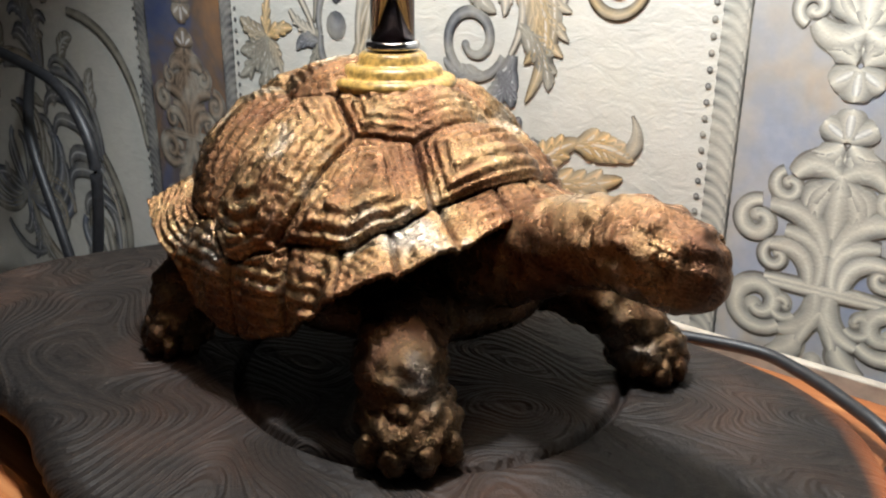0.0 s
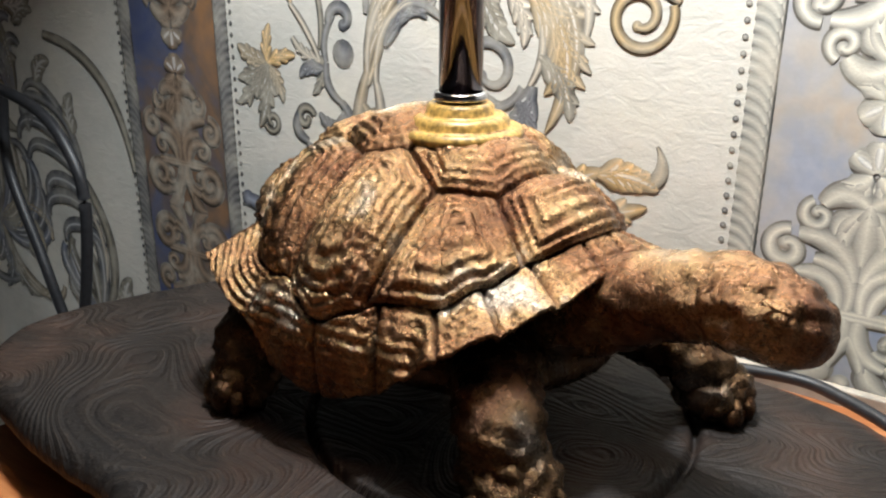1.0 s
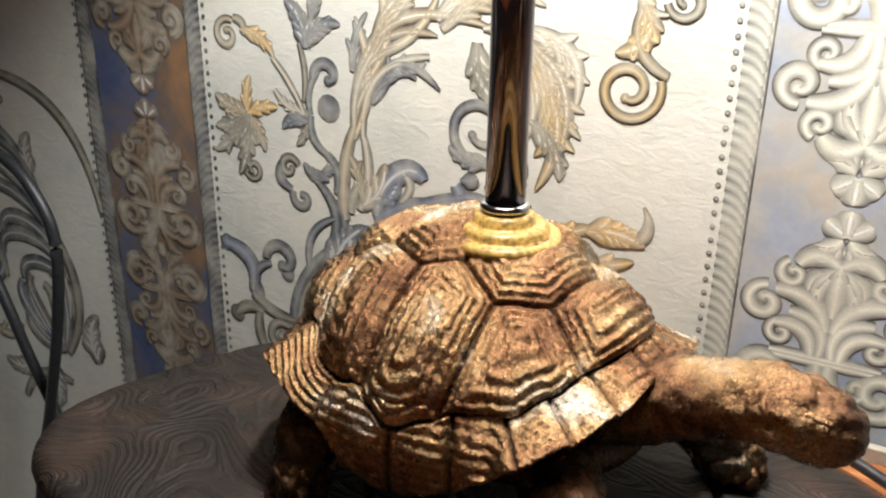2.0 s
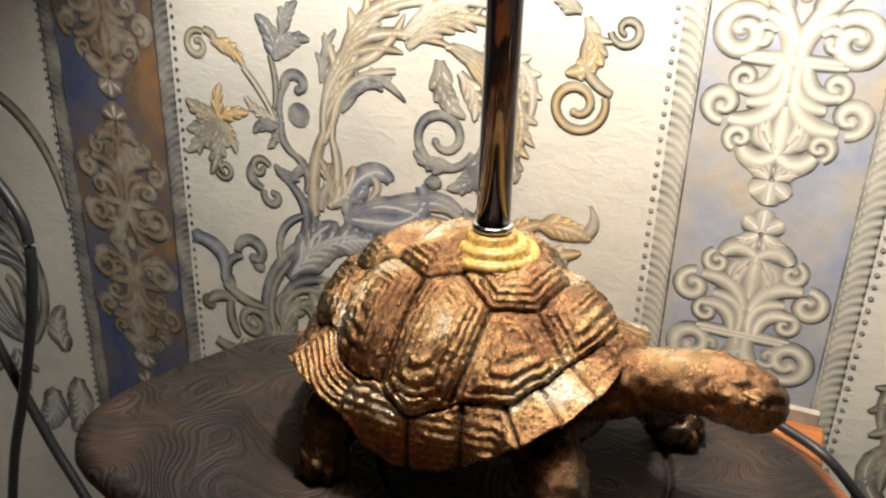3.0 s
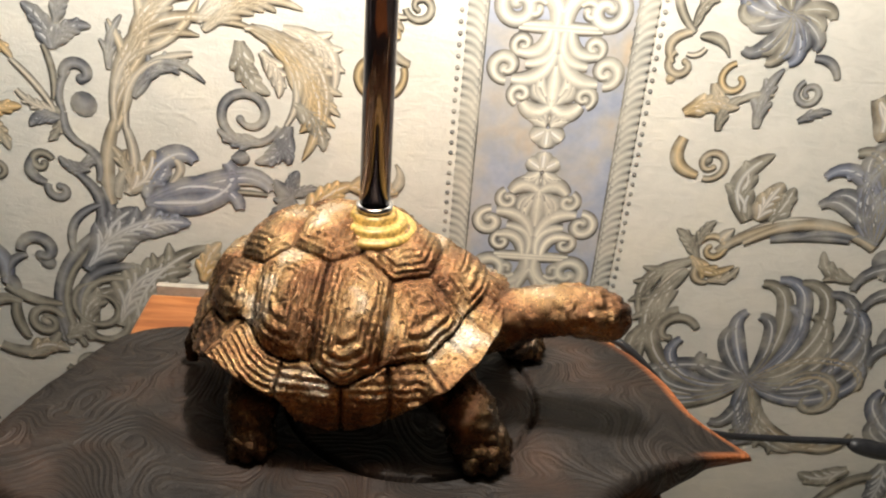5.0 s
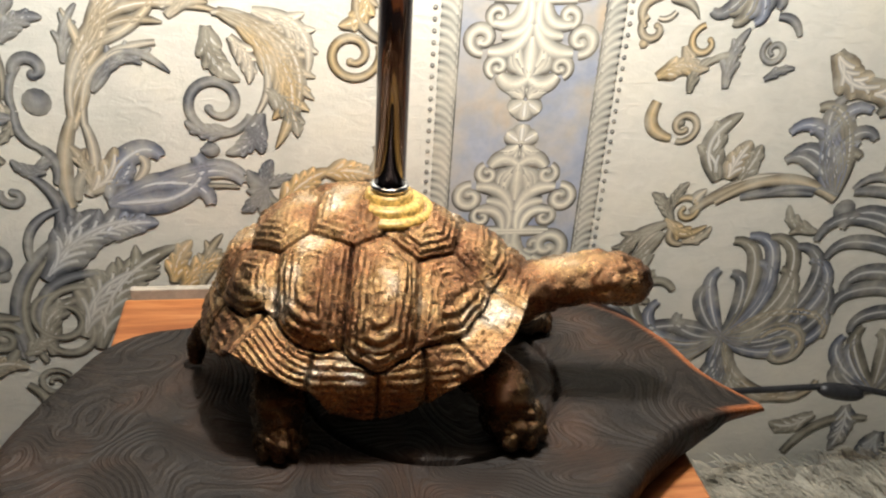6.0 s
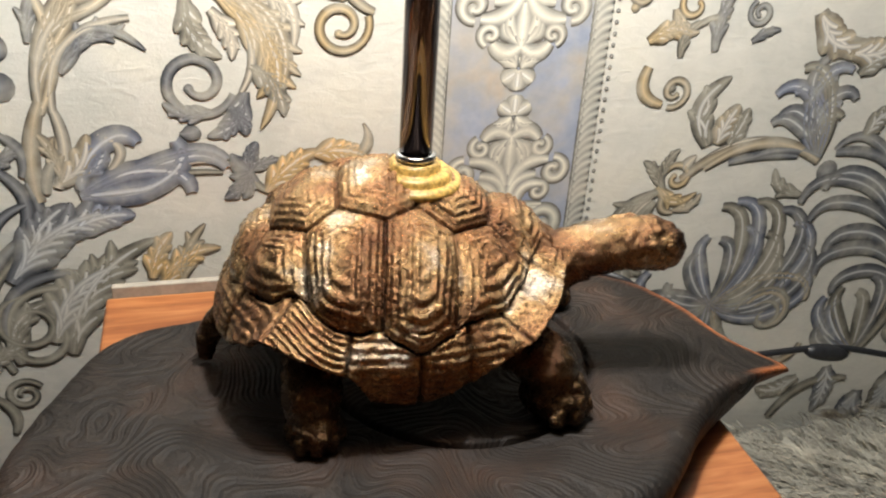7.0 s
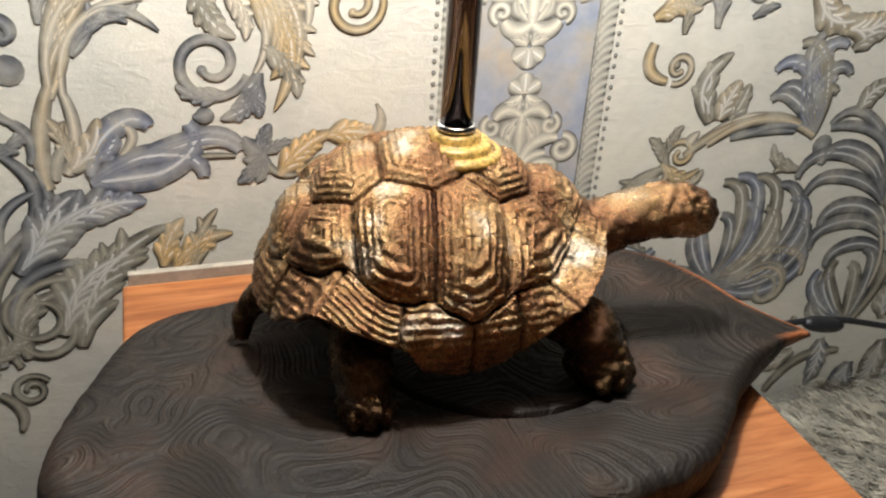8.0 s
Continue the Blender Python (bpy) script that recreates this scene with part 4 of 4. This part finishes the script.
def right_field():
    """A dark rosette with feathered leaves, tulip buds and loose hooks beyond the striped border."""
    vine(-0.019, 0.713, -0.029, 0.690, -0.35, 0.0057, TAN)
    curl(-0.022, 0.689, 0.0110, 120, 0.8, 0.0051, TAN)
    bud(-0.028, 0.678, 0.0037, OCHRE)
    leaf(-0.018, 0.717, 0.005, 0.742, 0.25, 0.0060, 1, UMBER)
    vine(-0.035, 0.752, -0.017, 0.713, -0.12, 0.0050, UMBER)
    leaf(-0.013, 0.710, 0.011, 0.697, 0.2, 0.0049, 0, UMBER)
    vine(-0.007, 0.702, -0.020, 0.697, 0.2, 0.0030, SAND)
    fan(0.049, 0.730, [(0.066, 0.750, 0.12), (0.031, 0.755, 0.12), (0.013, 0.744, 0.12), (0.020, 0.703, 0.12), (0.038, 0.695, 0.12), (0.055, 0.695, 0.12), (0.071, 0.706, 0.12), (0.078, 0.729, 0.12)], 0.0125, [SLATE, UMBER, SLATEBLUE])
    curl(0.020, 0.732, 0.0104, 0, -0.9, 0.0060, UMBER)
    curl(0.076, 0.674, 0.0103, 120, 1.3, 0.0040, SLATE)
    vine(0.073, 0.700, 0.093, 0.686, 0.2, 0.0053, SLATE)
    leaf(0.073, 0.652, 0.096, 0.661, 0.1, 0.0069, 1, SLATE)
    leaf(0.043, 0.645, 0.053, 0.691, 0.12, 0.0099, 1, SLATE)
    leaf(0.015, 0.641, 0.027, 0.668, 0.2, 0.0077, 1, UMBER)
    leaf(-0.013, 0.653, 0.023, 0.657, 0.2, 0.0138, 2, OCHRE)
    leaf(0.005, 0.677, 0.027, 0.660, -0.25, 0.0112, 1, TAN)
    curl(0.020, 0.680, 0.0129, 100, 0.8, 0.0046, OCHRE)
    vine(-0.009, 0.634, 0.007, 0.604, -0.3, 0.0086, OCHRE)
    curl(0.016, 0.614, 0.0129, 250, 1.15, 0.0052, TAN)
    bud(0.013, 0.617, 0.0039, UMBER)
    vine(0.022, 0.662, 0.050, 0.671, 0.1, 0.0042, UMBER)
    leaf(0.054, 0.568, 0.063, 0.625, 0.3, 0.0191, 1, UMBER)
    leaf(0.062, 0.569, 0.076, 0.602, 0.05, 0.0212, 2, TAN)
    leaf(0.073, 0.568, 0.085, 0.599, -0.05, 0.0156, 2, UMBER)
    vine(0.037, 0.539, 0.124, 0.566, 0.13, 0.0082, TAN)
    vine(0.041, 0.544, 0.123, 0.570, 0.14, 0.0032, SAND)
    vine(0.077, 0.553, 0.141, 0.555, 0.05, 0.0072, SLATE)
    curl(0.033, 0.541, 0.0127, 150, -1.0, 0.0054, OCHRE)
    leaf(0.017, 0.534, 0.054, 0.527, -0.3, 0.0104, 1, OCHRE)
    leaf(0.022, 0.532, 0.001, 0.557, -0.1, 0.0100, 2, UMBER)
    leaf(0.021, 0.544, 0.031, 0.566, 0.15, 0.0081, 2, UMBER)
    leaf(0.035, 0.512, 0.058, 0.526, -0.2, 0.0082, 1, TAN)
    leaf(0.038, 0.547, 0.047, 0.560, 0.1, 0.0072, 1, SAND)
    vine(0.023, 0.524, 0.035, 0.510, -0.3, 0.0058, TAN)
    leaf(0.020, 0.530, -0.013, 0.470, -0.3, 0.0100, 2, UMBER)
    leaf(0.017, 0.521, 0.009, 0.433, -0.25, 0.0131, 2, UMBER)
    leaf(0.011, 0.501, -0.006, 0.425, -0.1, 0.0109, 2, UMBER)
    vine(0.016, 0.526, 0.010, 0.451, -0.25, 0.0039, SAND)
    plume(0.091, 0.415, -0.007, 0.397, -0.15, 0.0165, SLATE)
    plume(0.091, 0.415, -0.017, 0.418, 0.2, 0.0165, UMBER)
    plume(0.091, 0.415, -0.013, 0.44, 0.25, 0.0165, SLATEBLUE)
    plume(0.091, 0.415, 0.014, 0.429, 0.2, 0.0165, SLATE)
    plume(0.091, 0.415, -0.004, 0.466, 0.3, 0.0165, UMBER)
    plume(0.091, 0.415, 0.025, 0.453, 0.25, 0.0165, SLATEBLUE)
    plume(0.091, 0.415, 0.047, 0.44, 0.15, 0.0165, SLATE)
    plume(0.091, 0.415, 0.017, 0.482, 0.3, 0.0165, UMBER)
    plume(0.091, 0.415, 0.075, 0.484, 0.05, 0.0165, SLATEBLUE)
    plume(0.091, 0.415, 0.068, 0.468, 0.1, 0.0165, SLATE)
    plume(0.091, 0.415, 0.082, 0.512, -0.15, 0.0165, UMBER)
    plume(0.091, 0.415, 0.095, 0.516, -0.2, 0.0165, SLATEBLUE)
    plume(0.091, 0.415, 0.087, 0.48, -0.12, 0.0165, SLATE)
    plume(0.091, 0.415, 0.114, 0.514, -0.25, 0.0165, UMBER)
    plume(0.091, 0.415, 0.108, 0.49, -0.2, 0.0165, SLATEBLUE)
    plume(0.091, 0.415, 0.14, 0.505, -0.3, 0.0165, SLATE)
    plume(0.091, 0.415, 0.132, 0.483, -0.25, 0.0165, UMBER)
    plume(0.091, 0.415, 0.157, 0.492, -0.3, 0.0165, SLATEBLUE)
    plume(0.091, 0.415, 0.171, 0.469, -0.3, 0.0165, SLATE)
    plume(0.091, 0.415, 0.145, 0.461, -0.25, 0.0165, UMBER)
    plume(0.091, 0.415, 0.184, 0.441, -0.25, 0.0165, SLATEBLUE)
    plume(0.091, 0.415, 0.159, 0.439, -0.2, 0.0165, SLATE)
    plume(0.091, 0.415, 0.089, 0.355, 0.15, 0.0165, UMBER)
    plume(0.091, 0.415, 0.118, 0.355, -0.15, 0.0165, SLATEBLUE)
    plume(0.091, 0.415, 0.068, 0.367, 0.15, 0.0165, SLATE)
    curl(0.153, 0.398, 0.034, 170, -0.8, 0.0075, UMBER)
    curl(0.153, 0.398, 0.026, 150, -0.9, 0.0075, TAN)
    curl(0.152, 0.396, 0.017, 140, -1.1, 0.0075, UMBER)
    curl(0.017, 0.458, 0.02, 20, 0.6, 0.0075, UMBER)
    plume(0.093, 0.413, 0.19, 0.41, 0.2, 0.0135, TAN)
    plume(0.094, 0.41, 0.2, 0.36, -0.2, 0.0135, TAN)
    plume(0.098, 0.404, 0.173, 0.354, -0.2, 0.0135, TAN)
    vine(0.029, 0.369, 0.116, 0.351, -0.2, 0.0092, SLATE)
    leaf(0.096, 0.392, 0.082, 0.332, 0.2, 0.0137, 2, SLATE)
    leaf(0.107, 0.387, 0.150, 0.336, -0.2, 0.0160, 2, UMBER)
    fan(0.161, 0.553, [(0.182, 0.604, 0.3), (0.168, 0.585, 0.2), (0.171, 0.628, 0.25), (0.145, 0.638, 0.05), (0.126, 0.630, -0.15), (0.107, 0.609, -0.2), (0.109, 0.585, -0.1)], 0.0160, [SLATE, UMBER, SLATEBLUE])
    vine(0.162, 0.550, 0.056, 0.548, -0.18, 0.0092, TAN)
    vine(0.164, 0.554, 0.098, 0.556, -0.1, 0.0076, SLATE)
    bud(0.174, 0.540, 0.0102, SLATE)
    leaf(0.154, 0.519, 0.123, 0.545, 0.2, 0.0113, 1, UMBER)
    plume(0.259, 0.483, 0.177, 0.559, -0.2, 0.0115, SLATE)
    plume(0.259, 0.483, 0.177, 0.523, -0.2, 0.0166, SLATE)
    plume(0.261, 0.480, 0.157, 0.511, -0.2, 0.0160, SLATE)
    plume(0.262, 0.477, 0.171, 0.493, -0.15, 0.0160, SLATE)
    plume(0.271, 0.452, 0.197, 0.460, -0.2, 0.0192, SLATE)
    plume(0.276, 0.440, 0.192, 0.436, -0.2, 0.0185, SLATE)
    plume(0.283, 0.420, 0.218, 0.415, -0.2, 0.0173, SLATE)
    vine(0.178, 0.557, 0.263, 0.483, 0.25, 0.0091, SLATE)
    vine(0.263, 0.483, 0.269, 0.344, 0.2, 0.0111, UMBER)
    vine(0.259, 0.465, 0.259, 0.352, 0.2, 0.0057, SAND)
    fan(0.262, 0.345, [(0.259, 0.429, -0.1), (0.229, 0.420, 0.05), (0.213, 0.410, 0.1), (0.217, 0.377, 0.15)], 0.0185, [SLATE, UMBER, SLATEBLUE])
    leaf(0.209, 0.319, 0.164, 0.312, 0.2, 0.0199, 2, UMBER)
    leaf(0.240, 0.328, 0.237, 0.272, 0.1, 0.0212, 3, SLATE)
    leaf(0.287, 0.292, 0.254, 0.239, 0.15, 0.0293, 4, SLATE)
    leaf(0.322, 0.315, 0.303, 0.245, 0.1, 0.0302, 4, UMBER)
    vine(0.188, 0.273, 0.267, 0.310, 0.2, 0.0099, UMBER)
    leaf(0.128, 0.674, 0.180, 0.651, -0.25, 0.0249, 2, TAN)
    leaf(0.166, 0.642, 0.212, 0.655, -0.15, 0.0249, 2, TAN)
    leaf(0.178, 0.624, 0.214, 0.637, 0.2, 0.0162, 2, UMBER)
    leaf(0.202, 0.571, 0.231, 0.593, 0.2, 0.0191, 2, UMBER)
    leaf(0.255, 0.528, 0.260, 0.566, 0.2, 0.0200, 2, UMBER)
    leaf(0.311, 0.345, 0.319, 0.397, 0.2, 0.0249, 3, UMBER)
    vine(0.227, 0.617, 0.344, 0.505, 0.2, 0.0088, UMBER)


STRIPE_X, STRIPE_STEP, PINCH_Z, STRIPE_PERIOD = -0.112, 0.526, 0.6165, 0.265


def stripe_motif(z0, up):
    """Half a period of the border's ornament, from the pinch at z0 upward or downward, both halves."""
    cx = STRIPE_X
    for s in (1, -1):
        flip = 1 if up * s > 0 else -1

        def V(u0, v0, u1, v1, bend, w):
            vine(cx + s * u0, z0 + up * v0, cx + s * u1, z0 + up * v1, bend * flip, 1.25 * w, CREAM)

        def L(u0, v0, u1, v1, bend, w, lobes=0):
            leaf(cx + s * u0, z0 + up * v0, cx + s * u1, z0 + up * v1, bend * flip, 1.2 * w, lobes, CREAM)

        def C(u, v, r, start, turns, w):
            ang = start if s > 0 else 180 - start
            ang = ang if up > 0 else -ang
            curl(cx + s * u, z0 + up * v, r, ang, turns * flip, 1.2 * w, CREAM)

        finger(cx, z0 + up * 0.0165, cx + s * 0.0118, z0 + up * 0.0085, 0.0, 0.0105, CREAM)
        L(0.002, 0.018, 0.0155, 0.0235, 0.2, 0.0075)
        L(0.003, 0.022, 0.0165, 0.031, 0.2, 0.0080)
        V(0.0035, 0.021, 0.0035, 0.0295, 0.1, 0.0032)
        V(0.001, 0.034, 0.0215, 0.0365, -0.28, 0.0095)
        C(0.0235, 0.0425, 0.0078, -70, 1.0, 0.0052)
        L(0.0, 0.036, 0.0075, 0.062, -0.2, 0.0080)
        L(0.005, 0.040, 0.0135, 0.054, -0.2, 0.0070)
        V(0.002, 0.074, 0.0315, 0.0535, -0.22, 0.0095)
        C(0.0365, 0.0625, 0.0105, -95, 1.05, 0.0068)
        V(0.0035, 0.090, 0.0225, 0.0655, -0.30, 0.0080)
        V(0.0075, 0.091, 0.0290, 0.0740, -0.30, 0.0075)
        C(0.0255, 0.0795, 0.0075, -80, 0.9, 0.0048)
        V(0.0035, 0.094, 0.0190, 0.1180, 0.24, 0.0085)
        C(0.0310, 0.1060, 0.0150, 140, -1.25, 0.0085)
        C(0.0190, 0.1050, 0.0075, 150, -0.9, 0.0050)
        V(0.0, 0.1035, 0.0090, 0.1240, -0.05, 0.0055)
        L(0.0095, 0.118, 0.0250, 0.1310, 0.2, 0.0080)
    finger(cx, z0 + up * 0.0165, cx, z0 + up * 0.0015, 0.0, 0.0118, CREAM)
    bud(cx, z0 + up * 0.0255, 0.0044, CREAM)
    bud(cx, z0 + up * 0.0255, 0.0020, DOT_INK)
    bud(cx, z0 + up * 0.1305, 0.0048, CREAM)
    leaf(cx, z0 + up * 0.032, cx, z0 + up * 0.070, 0.0, 0.0105, 0, CREAM)
    for k in (-1, 1):
        vine(cx - 0.0300, z0 + up * (0.0925 + 0.0013 * k), cx + 0.0300, z0 + up * (0.0925 + 0.0013 * k), 0.0, 0.0052, CREAM)


def rope(u, low, high):
    """Twisted rope edging: slanted strands one above another, a line inside and a row of dots outside."""
    side = 1 if u > 0 else -1
    z = low
    while z < high:
        x = STRIPE_X + u
        vine(x - 0.0058, z - 0.0045 * side, x + 0.0058, z + 0.0045 * side, 0.16, 0.0088, ROPE_INK)
        z += 0.0066
    z = low
    while z < high:
        bud(STRIPE_X + u + side * 0.0100, z, 0.0017, DOT_INK)
        z += 0.0083
    for k in range(int((high - low) / 0.05)):
        x = STRIPE_X + u - side * 0.0072
        ribbon([(x + 0.0004 * math.sin(9 * (low + 0.05 * k + 0.005 * i)), low + 0.05 * k + 0.005 * i) for i in range(11)], [0.0011] * 11, ROPE_INK)


def printed_stripe():
    low, high = PINCH_Z - 2 * STRIPE_PERIOD, PINCH_Z + 2 * STRIPE_PERIOD
    for k in (-1, 0, 1):
        for up in (1, -1):
            stripe_motif(PINCH_Z + k * STRIPE_PERIOD, up)
    rope(0.0610, low, high)
    rope(-0.0610, low, high)
    return printed("wallpaper_border", "raised cream ornament with rope edging")


left_field()
field_a = printed("wallpaper_scroll", "raised grey, tan and orange acanthus scrolls")
right_field()
field_b = printed("wallpaper_scroll", "raised dark rosette and feathered leaves")
far = field_b.copy()
scene.collection.objects.link(far)
far.matrix_basis = Matrix.Translation((-2 * STRIPE_STEP, 0, 0))
border = printed_stripe()
ground = part("wallpaper_ground", box((STRIPE_X - 0.0545, WALL_Y - 0.0003, 0.09), (STRIPE_X + 0.0545, WALL_Y + 0.002, 1.14)), WASH, wall_north, "watercolour blue and ochre band")
for one in (border, ground):
    other = one.copy()
    scene.collection.objects.link(other)
    other.matrix_basis = Matrix.Translation((STRIPE_STEP, 0, 0))
# the border past the scroll: richer colours, inks also darkened for the dim light there
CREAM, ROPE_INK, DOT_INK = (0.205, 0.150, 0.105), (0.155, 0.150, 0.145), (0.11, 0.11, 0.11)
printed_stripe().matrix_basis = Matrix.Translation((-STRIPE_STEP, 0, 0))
part("wallpaper_ground", box((STRIPE_X - 0.0545, WALL_Y - 0.0003, 0.09), (STRIPE_X + 0.0545, WALL_Y + 0.002, 1.14)), DIM_DEEP_WASH, wall_north, "deep blue and rust watercolour band, darkened as in dim light").matrix_basis = Matrix.Translation((-STRIPE_STEP, 0, 0))


# ---- cord with its switch, behind the slab and along the wall ----
cord = empty("power_cord", "black rubber lamp cord trailing behind the slab to the wall", "cord", (-0.16, 0.34, TABLE_Z))
CORD_INV = cord.matrix_world.inverted()
cord_line = spline([(-0.205, 0.318, TABLE_Z + 0.014), (-0.175, 0.338, TABLE_Z + 0.013), (-0.150, 0.352, TABLE_Z + 0.0125), (-0.120, 0.360, TABLE_Z + 0.012), (-0.100, 0.354, TABLE_Z + 0.012), (-0.075, 0.339, TABLE_Z + 0.012), (-0.050, 0.322, TABLE_Z + 0.009), (-0.020, 0.318, 0.480), (0.015, 0.338, 0.430), (0.060, 0.370, 0.394), (0.120, 0.385, 0.381), (0.200, 0.388, 0.378), (0.270, 0.388, 0.362), (0.420, 0.386, 0.318), (0.560, 0.380, 0.30)], 14)
for nm, body, lab in (("cable", tube(cord_line, 0.0030, 12), ""), ("inline_switch", tube([Vector((0.178 + 0.0056 * k, 0.3865, 0.3785 - 0.0012 * k)) for k in range(9)], lambda t: 0.0035 + 0.0045 * math.sin(math.pi * t) ** 0.5, 16), "black inline rocker switch")):
    ob = mesh_object(nm, *body, RUBBER, cord, lab)
    ob.matrix_parent_inverse = CORD_INV


# ---- cable hanging in a loop by the wall, past the table ----
loop = empty("hanging_cable", "thick black cable hanging in a loop by the wall", "cable", (-0.75, 0.36, 0))
LOOP_INV = loop.matrix_world.inverted()
for run in ([(-1.02, 0.415, 0.585), (-0.93, 0.375, 0.590), (-0.84, 0.36, 0.584), (-0.745, 0.36, 0.566), (-0.704, 0.36, 0.533), (-0.693, 0.36, 0.493), (-0.706, 0.36, 0.425), (-0.735, 0.36, 0.335), (-0.768, 0.36, 0.245), (-0.80, 0.36, 0.12), (-0.82, 0.36, 0.006), (-0.90, 0.34, 0.0055)], [(-0.90, 0.415, 0.56), (-0.83, 0.372, 0.505), (-0.785, 0.366, 0.424), (-0.768, 0.368, 0.372), (-0.750, 0.372, 0.318), (-0.722, 0.372, 0.262), (-0.694, 0.37, 0.222), (-0.62, 0.36, 0.12), (-0.56, 0.35, 0.006), (-0.50, 0.32, 0.0055)]):
    mesh_object("cable", *tube(spline(run, 10), 0.0050, 12), RUBBER, loop).matrix_parent_inverse = LOOP_INV


# ---- bed with a shaggy throw ----
BED_X, BED_TOP = 0.085, 0.262
bed = empty("bed", "low upholstered bed beside the bedside table", "bed", (0.9, -0.5, 0))
BED_INV = bed.matrix_world.inverted()
for nm, lo, hi, bev, mat in (("bed_base", (BED_X + 0.01, -1.6, 0.05), (1.75, 0.405, 0.15), 0.01, DARKWOOD), ("mattress", (BED_X, -1.62, 0.151), (1.76, 0.41, BED_TOP - 0.012), 0.03, SHEET)):
    part(nm, box(lo, hi, bev), mat, bed, smooth=True).matrix_parent_inverse = BED_INV
for x in (0.15, 1.65):
    for y in (-1.5, 0.32):
        part("leg", box((x, y, 0), (x + 0.05, y + 0.05, 0.051), 0.004), DARKWOOD, bed).matrix_parent_inverse = BED_INV


def fur_cloth():
    m = material("shaggy_fur", (0.4, 0.37, 0.31), 0.8)
    p = place(m)
    a = noise_node(m, p, 26, 3)
    b = noise_node(m, p, 240, 2)
    col = ramp(m, calc(m, "MULTIPLY_ADD", b, 0.35, calc(m, "MULTIPLY", a, 0.65)), [(0.34, (0.22, 0.20, 0.17)), (0.5, (0.42, 0.39, 0.32)), (0.66, (0.62, 0.58, 0.48))])
    return put(m, col)


FUR = fur_cloth()
throw = empty("fur_throw", "shaggy grey-beige fur throw spread on the bed", "throw", (0.5, 0.1, BED_TOP))
THROW_INV = throw.matrix_world.inverted()


def throw_height(x, y):
    near = max(0.0, 1 - (x - BED_X) / 0.03)
    return BED_TOP + 0.006 + 0.006 * noise.noise((x * 9, y * 9, 0.0)) - 0.03 * near ** 2


def throw_backing():
    nx, ny = 60, 60
    x0, x1, y0, y1 = BED_X - 0.004, 0.95, -0.35, 0.408
    top = [(x0 + (x1 - x0) * i / nx, y0 + (y1 - y0) * j / ny) for j in range(ny + 1) for i in range(nx + 1)]
    verts = [(x, y, throw_height(x, y)) for x, y in top] + [(x, y, throw_height(x, y) - 0.014) for x, y in top]
    k = len(top)
    w = nx + 1
    faces = []
    for j in range(ny):
        for i in range(nx):
            a = j * w + i
            faces += [(a, a + 1, a + w + 1, a + w), (k + a, k + a + w, k + a + w + 1, k + a + 1)]
    rim = [i for i in range(w)] + [j * w + nx for j in range(1, ny + 1)] + [ny * w + i for i in range(nx - 1, -1, -1)] + [j * w for j in range(ny - 1, 0, -1)]
    for a, b in zip(rim, rim[1:] + rim[:1]):
        faces.append((a, k + a, k + b, b))
    mesh_object("backing", verts, faces, FUR, throw).matrix_parent_inverse = THROW_INV


def throw_pile():
    """Locks of fur: thin bent blades in clumps that lean with the nap."""
    rng = random.Random(5)
    verts, faces = [], []
    for c in range(2600):
        x, y = rng.uniform(BED_X - 0.004, 0.62), rng.uniform(-0.16, 0.402)
        lean = 2.4 + 1.3 * noise.noise((x * 7, y * 7, 4.0)) + rng.uniform(-0.3, 0.3)
        for h in range(9):
            px, py = x + rng.gauss(0, 0.004), min(0.404, y + rng.gauss(0, 0.004))
            px = max(px, BED_X - 0.004)
            a = lean + rng.gauss(0, 0.22)
            long = rng.uniform(0.020, 0.036)
            w = rng.uniform(0.0006, 0.0012)
            dx, dy = math.cos(a), math.sin(a)
            z = throw_height(px, py)
            n = len(verts)
            for t, up in ((0.0, 0.0), (0.4, 0.5), (0.8, 0.62), (1.0, 0.5)):
                q = w * (1 - 0.85 * t)
                ex, ey = px + dx * long * t * 0.8, min(py + dy * long * t * 0.8, 0.416)
                verts += [(ex - dy * q, min(ey + dx * q, 0.418), z + long * up * 0.62), (ex + dy * q, min(ey - dx * q, 0.418), z + long * up * 0.62)]
            faces += [(n, n + 1, n + 3, n + 2), (n + 2, n + 3, n + 5, n + 4), (n + 4, n + 5, n + 7, n + 6)]
    ob = mesh_object("fur", verts, faces, FUR, throw)
    ob.matrix_parent_inverse = THROW_INV
    tagged(ob, kind="stuff")


throw_backing()
throw_pile()


# ---- white box far along the wall ----
chest = empty("storage_box", "plain white storage box on the floor by the wall", "box", (-1.22, 0.3, 0))
CHEST_INV = chest.matrix_world.inverted()
for nm, lo, hi, bev in (("body", (-1.42, 0.20, 0.0), (-1.028, 0.405, 0.265), 0.006), ("lid", (-1.428, 0.192, 0.266), (-1.020, 0.41, 0.296), 0.006)):
    part(nm, box(lo, hi, bev), WHITE, chest).matrix_parent_inverse = CHEST_INV
